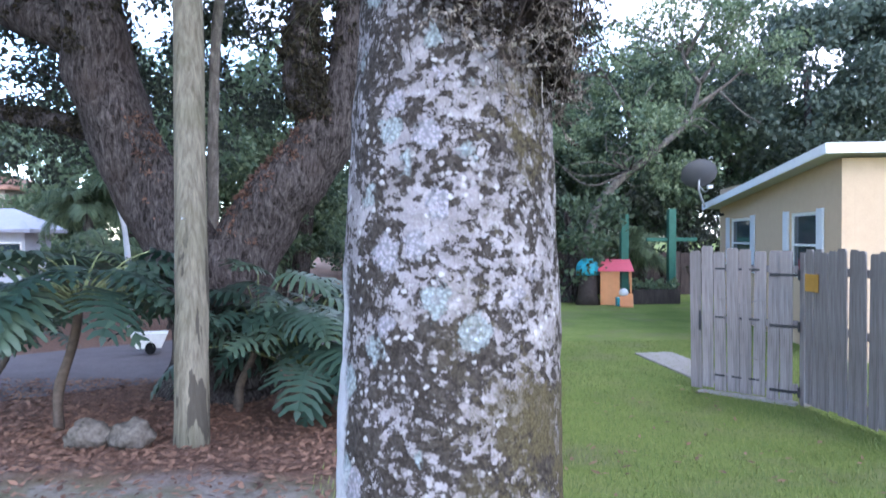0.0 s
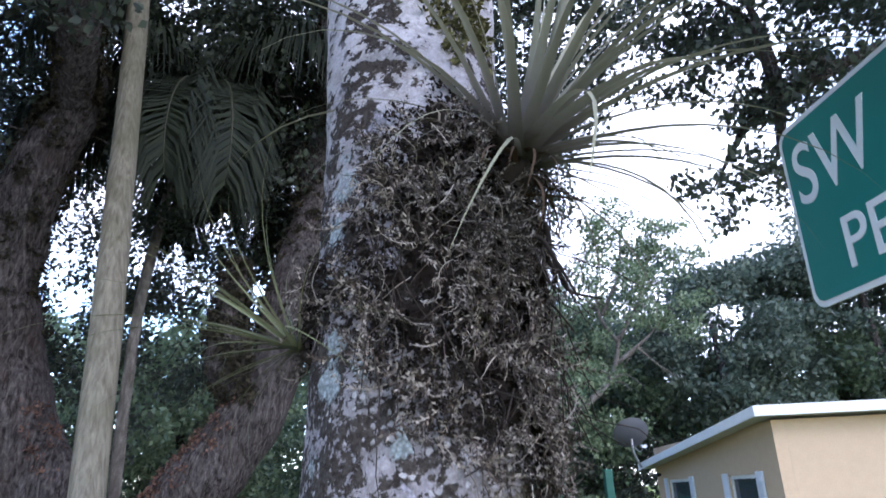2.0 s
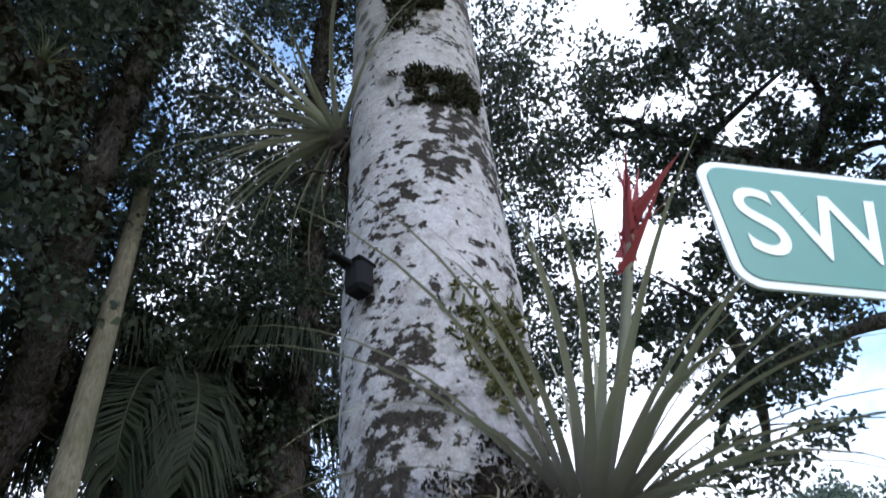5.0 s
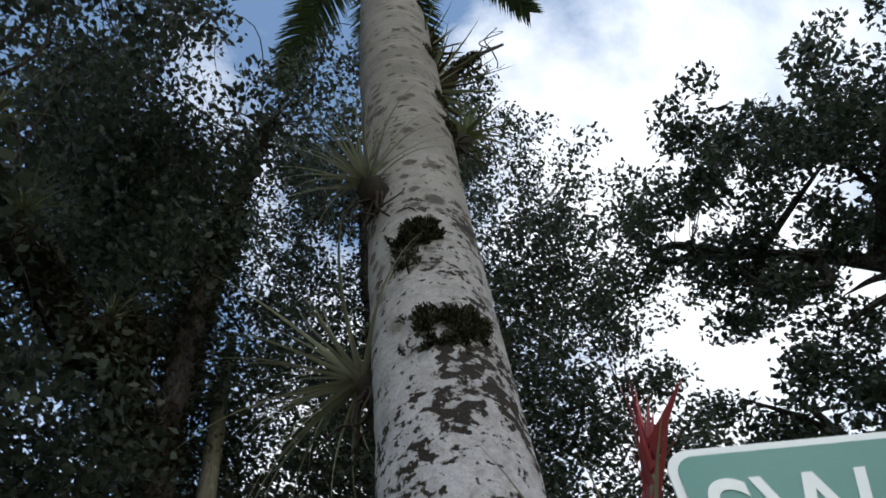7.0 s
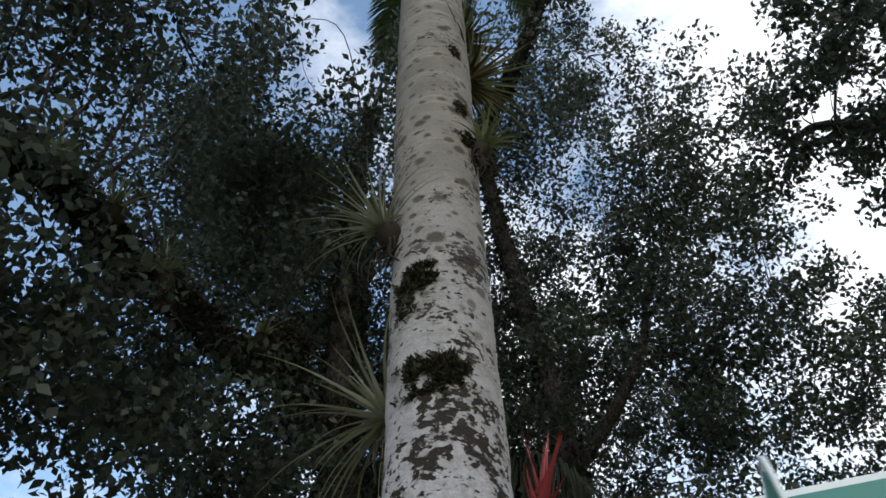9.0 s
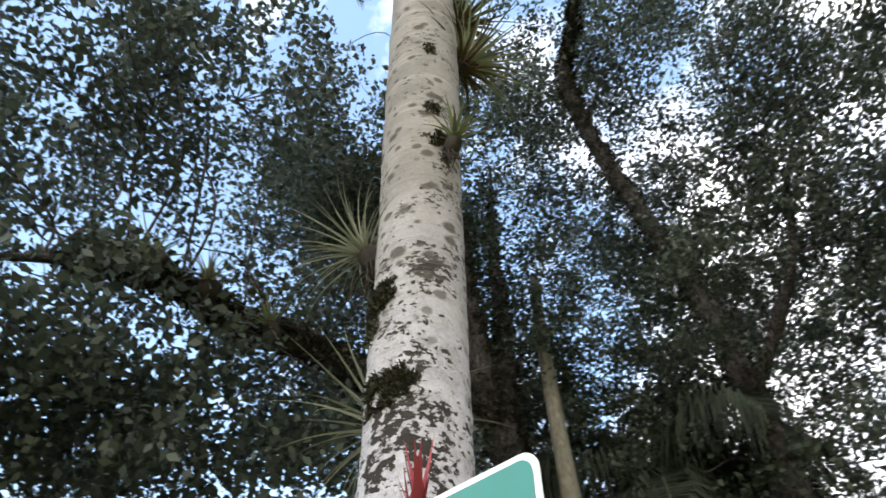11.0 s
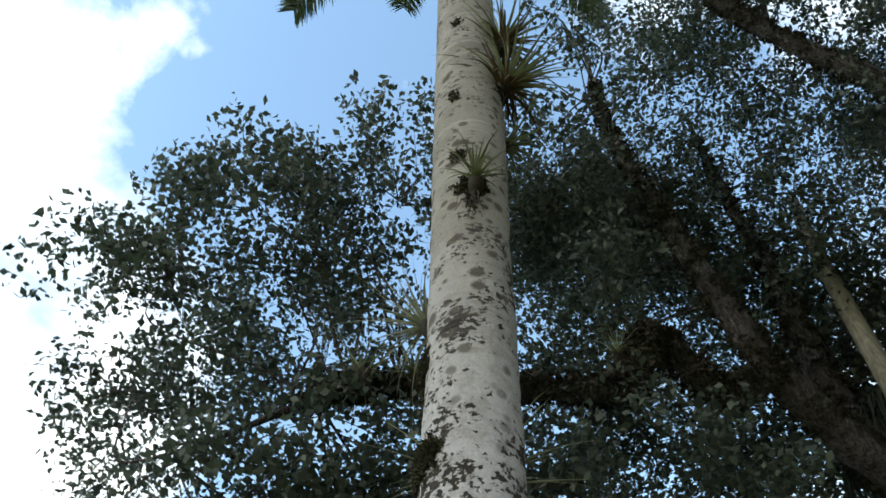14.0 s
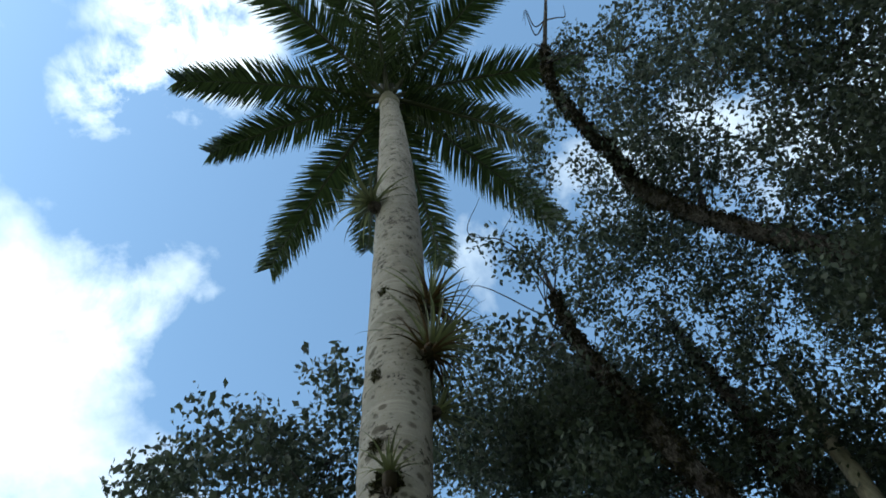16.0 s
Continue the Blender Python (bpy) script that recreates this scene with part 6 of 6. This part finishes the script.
def rock(x, y, r, seed):
    bm = bmesh.new()
    bmesh.ops.create_icosphere(bm, subdivisions=4, radius=1)
    off = Vector((seed * 3.7, seed * 1.3, 0))
    for v in bm.verts:
        n = v.co.normalized()
        k = 1 + 0.28 * noise.noise(n * 1.6 + off) + 0.14 * noise.noise(n * 4 + off) + 0.05 * noise.noise(n * 11 + off)
        v.co = Vector((n.x * r * 1.15 * k, n.y * r * k, n.z * r * 0.86 * k))
    me = bpy.data.meshes.new("rock")
    bm.to_mesh(me)
    bm.free()
    me.polygons.foreach_set("use_smooth", [True] * len(me.polygons))
    ob = link_mesh("rock", me, MAT_ROCK)
    ob.location = (x, y, ground_height(x, y) + r * 0.55)
    tagged(ob, "rough pale limestone rock in the leaf litter", "rock", "rocks by the pole")


MAT_ROCK = plain("limestone", (0.105, 0.092, 0.077), 0.95, 0.75, 26, bump=1.0)
rock(-3.02, 5.92, 0.165, 3)
rock(-2.66, 5.90, 0.165, 4)

# driveway
MAT_ASPHALT = plain("worn_asphalt", (0.135, 0.12, 0.125), 0.95, 0.2, 22, bump=0.4)


def driveway():
    line = spline([(-24, 2.5), (-14, 5.2), (-8.5, 7.6), (-5.4, 9.6), (-3.2, 11.6), (-1.0, 14.0)], 8)
    verts, faces = [], []
    t = np.gradient(line, axis=0)
    t /= np.linalg.norm(t, axis=1)[:, None]
    for p, d in zip(line, t):
        for k in np.linspace(-1.75, 1.75, 9):
            x, y = p[0] - d[1] * k, p[1] + d[0] * k
            verts.append((x, y, ground_height(x, y) + 0.022 - 0.004 * k * k))
    for i in range(len(line) - 1):
        for j in range(8):
            a = i * 9 + j
            faces.append((a, a + 1, a + 10, a + 9))
    tagged(link_mesh("road", mesh_of("road", verts, faces, True), MAT_ASPHALT), "worn grey asphalt driveway", "road", kind="structure")


driveway()


def garden_cart():
    thing = base("garden_cart", -4.62, 10.9, ground_height(-4.62, 10.9) + 0.03, 20)
    thing.scale = (0.62, 0.62, 0.72)
    tagged(thing, "white plastic garden cart parked on the driveway", "cart")
    tray = [(-0.28, -0.2, 0.12), (0.30, -0.2, 0.12), (0.30, 0.2, 0.12), (-0.28, 0.2, 0.12), (-0.42, -0.30, 0.44), (0.46, -0.30, 0.44), (0.46, 0.30, 0.44), (-0.42, 0.30, 0.44)]
    part("tray", (tray, [(3, 2, 1, 0), (0, 1, 5, 4), (1, 2, 6, 5), (2, 3, 7, 6), (3, 0, 4, 7), (4, 5, 6, 7)]), MAT_TRIM, thing, "white tray")
    part("handle", tube(spline([(-0.40, 0, 0.40), (-0.7, 0, 0.45), (-0.95, 0, 0.30)], 4), [0.02, 0.02], 6), MAT_BLACK, thing)
    for s in (-0.27, 0.27):
        part("wheel", tube([(0.05, s - 0.02, 0.13), (0.05, s + 0.02, 0.13)], [0.13, 0.13], 16), MAT_BLACK, thing)


garden_cart()


# ---- neighbours across the drive ----
MAT_GREYWALL = plain("pale_wall", (0.42, 0.43, 0.47), 0.9, 0.08, 18)
MAT_GREYROOF = plain("white_roof", (0.30, 0.30, 0.34), 0.7, 0.08, 12)
MAT_CREAM = plain("cream_wall", (0.46, 0.40, 0.33), 0.9, 0.1, 14)
MAT_TILE = plain("terracotta_tile", (0.42, 0.24, 0.17), 0.8, 0.2, 20)


def neighbour(name, x0, x1, y0, y1, eave, peak, wall_mat, roof_mat, label):
    thing = base(name, (x0 + x1) / 2, (y0 + y1) / 2, -0.1)
    tagged(thing, label, "house")
    w, d = (x1 - x0) / 2, (y1 - y0) / 2
    part("wall", box(-w, w, -d, d, 0, eave), wall_mat, thing)
    o = 0.4
    v = [(-w - o, -d - o, eave), (w + o, -d - o, eave), (w + o, d + o, eave), (-w - o, d + o, eave), (-w * 0.35, 0, peak), (w * 0.35, 0, peak)]
    v += [(x, y, z - 0.12) for x, y, z in v[:4]]
    part("roof", (v, [(0, 1, 5, 4), (1, 2, 5), (2, 3, 4, 5), (3, 0, 4), (0, 6, 7, 1), (1, 7, 8, 2), (2, 8, 9, 3), (3, 9, 6, 0), (6, 9, 8, 7)]), roof_mat, thing)
    for k in (-0.5, 0.5):
        win = part("window", box(k * w - 0.5, k * w + 0.5, -d - 0.03, -d - 0.005, 0.9, eave - 0.5), MAT_GLASS, thing)
        part("window_frame", join(box(k * w - 0.56, k * w - 0.5, -d - 0.05, -d - 0.005, 0.84, eave - 0.44), box(k * w + 0.5, k * w + 0.56, -d - 0.05, -d - 0.005, 0.84, eave - 0.44), box(k * w - 0.498, k * w + 0.498, -d - 0.05, -d - 0.005, eave - 0.5, eave - 0.44)), MAT_TRIM, win)


neighbour("garage", -17.0, -14.4, 24.0, 25.6, 2.05, 2.80, MAT_GREYWALL, MAT_GREYROOF, "low pale grey garage with a white hipped roof")
neighbour("neighbour_house", -36, -22.6, 36, 46, 4.4, 5.8, MAT_CREAM, MAT_TILE, "cream house with a terracotta roof beyond the garage")
tr = base("bare_palm_stem", -6.45, 14.2, 0.0)
tagged(tr, "bleached white bare palm stem", "tree")
part("stem", tube(spline([(0.05, 0, -0.2), (0.02, 0, 1.2), (-0.06, 0, 1.9), (-0.36, 0, 2.9)], 5), [0.07, 0.06, 0.05, 0.03], 8, 0.4, 4), MAT_GREYWALL, tr, smooth=True)


def small_palm(x, y, z, count, length, seed, label, mat):
    thing = base("small_palm", x, y, ground_height(x, y))
    tagged(thing, label, "palm tree", "small palms")
    part("trunk", tube([(0, 0, -0.1), (0.03, 0, z * 0.5), (0, 0, z)], [0.13, 0.10, 0.09], 10, 0.4, seed), MAT_GREYBARK, thing, smooth=True)
    rng = np.random.default_rng(seed)
    for i in range(count):
        p, q = palm_frond(i * 137.5, length * rng.uniform(0.8, 1.1), rng.uniform(5, 70), rng.uniform(70, 120), seed * 50 + i, 0.6, 1.7)
        fr = base("frond")
        fr.parent = thing
        fr.matrix_basis = Matrix.Translation((0, 0, z))
        part("rib", tube(p, [0.02, 0.012, 0.004], 5), MAT_RIB, fr, smooth=True)
        part("leaf_blade", quads_mesh("leaf_blade", q), mat, fr)


small_palm(-8.0, 16.5, 1.5, 14, 1.1, 6, "grey-green fan of palm fronds beyond the drive", MAT_PALELEAF)
small_palm(-9.9, 19.5, 2.6, 14, 1.7, 7, "pale palm with drooping fronds beyond the drive", MAT_PALELEAF)
small_palm(-5.4, 18.5, 1.2, 14, 1.5, 8, "pale young palm in the far shrubbery", MAT_PALELEAF)
small_palm(5.7, 22.0, 1.2, 12, 1.6, 9, "young palm with yellow-green fronds by the posts", MAT_PALELEAF)
small_palm(-0.6, 8.2, 0.9, 12, 1.0, 10, "yellow-green young palm behind the philodendrons", MAT_PALELEAF)
far_wood("shrubbery", [(-11.5 + 1.5 * k, 14.2 - 0.3 * (k % 2), 0.7, 1.0, 0.9) for k in range(5)], "dark green shrubs along the drive", 22, 40, 0.12, MAT_FARLEAF, 91, 0.4)
far_wood("shrubbery", [(-9.5 + 2.2 * k, 21.0, 1.6 + 0.5 * (k % 2), 1.7, 1.9) for k in range(7)], "grey-green shrubs in front of the far houses", 14, 45, 0.16, MAT_FARLEAF, 92, 0.6)
far_wood("shrubbery", [(-20.5 + 2.1 * k, 31.5 + 0.6 * (k % 2), 1.9 + 0.5 * (k % 3), 1.8, 2.2) for k in range(8)], "grey-green hedge behind the garage", 16, 45, 0.20, MAT_PALELEAF, 94, 0.6)
far_wood("shrubbery", [(2.0 + 1.6 * k, 25.2, 1.7 + 0.3 * (k % 2), 1.2, 1.6) for k in range(7)], "dark hedge behind the back fence", 20, 42, 0.16, MAT_OAKLEAF, 95, 0.5)
# dark oak leaf here paints the shadow behind the playhouse
far_wood("shrubbery", [(1.5 + 1.4 * k, 22.9, 0.5 + 0.2 * (k % 2), 0.8, 0.7) for k in range(8)], "shrubs at the end of the lawn, dark-leaved to stand for shadow", 24, 40, 0.12, MAT_OAKLEAF, 93, 0.35)


# ---- loose leaves and grass ----
def scatter(name, n, area, make, mat, label, category, seed):
    rng = np.random.default_rng(seed)
    quads = []
    while len(quads) < n:
        x, y = rng.uniform(area[0], area[1]), rng.uniform(area[2], area[3])
        q = make(x, y, ground_height(x, y), rng)
        if q is not None:
            quads.append(q)
    tagged(link_mesh(name, quads_mesh(name, np.array(quads)), mat), label, category, kind="stuff")


def fallen_leaf(x, y, z, rng):
    if x > -0.3 and rng.random() > 0.02:
        return None
    if y < 5.0 and rng.random() > 0.25:
        return None
    a, s = rng.uniform(0, 6.28), rng.uniform(0.018, 0.05)
    d, w = np.array([math.cos(a), math.sin(a), rng.uniform(-0.3, 0.3)]) * s, np.array([-math.sin(a), math.cos(a), rng.uniform(-0.4, 0.4)]) * s * 0.42
    c = np.array([x, y, z + 0.012 + rng.uniform(0, 0.02)])
    return [c - d, c - w, c + d, c + w]


def grass_blade(x, y, z, rng):
    if x < -0.2 + 0.6 * noise.noise(Vector((x, y, 3))):
        return None if rng.random() > 0.06 else [np.array(p) for p in ((x - 0.004, y, z), (x + 0.004, y, z), (x + 0.012, y + 0.01, z + 0.05), (x + 0.009, y + 0.01, z + 0.05))]
    a, h = rng.uniform(0, 6.28), rng.uniform(0.02, 0.055)
    b = np.array([x, y, z - 0.004])
    w = np.array([math.cos(a), math.sin(a), 0]) * 0.0035
    t = b + np.array([rng.normal() * 0.018, rng.normal() * 0.018, h])
    return [b - w, b + w, t + w * 0.2, t - w * 0.2]


MAT_LITTER = leaf_material("fallen_leaf", (0.06, 0.032, 0.022), (0.30, 0.17, 0.11), 0.1, 0.85)
MAT_BLADE = leaf_material("grass_blade", (0.075, 0.112, 0.026), (0.235, 0.265, 0.078), 0.25, 0.6)
scatter("leaf_litter", 14000, (-6.0, 3.5, 3.2, 9.0), fallen_leaf, MAT_LITTER, "brown fallen oak leaves on the ground", "leaf litter", 5)
scatter("lawn_grass", 70000, (-0.9, 6.0, 2.4, 13.0), grass_blade, MAT_BLADE, "short green lawn grass", "grass", 6)
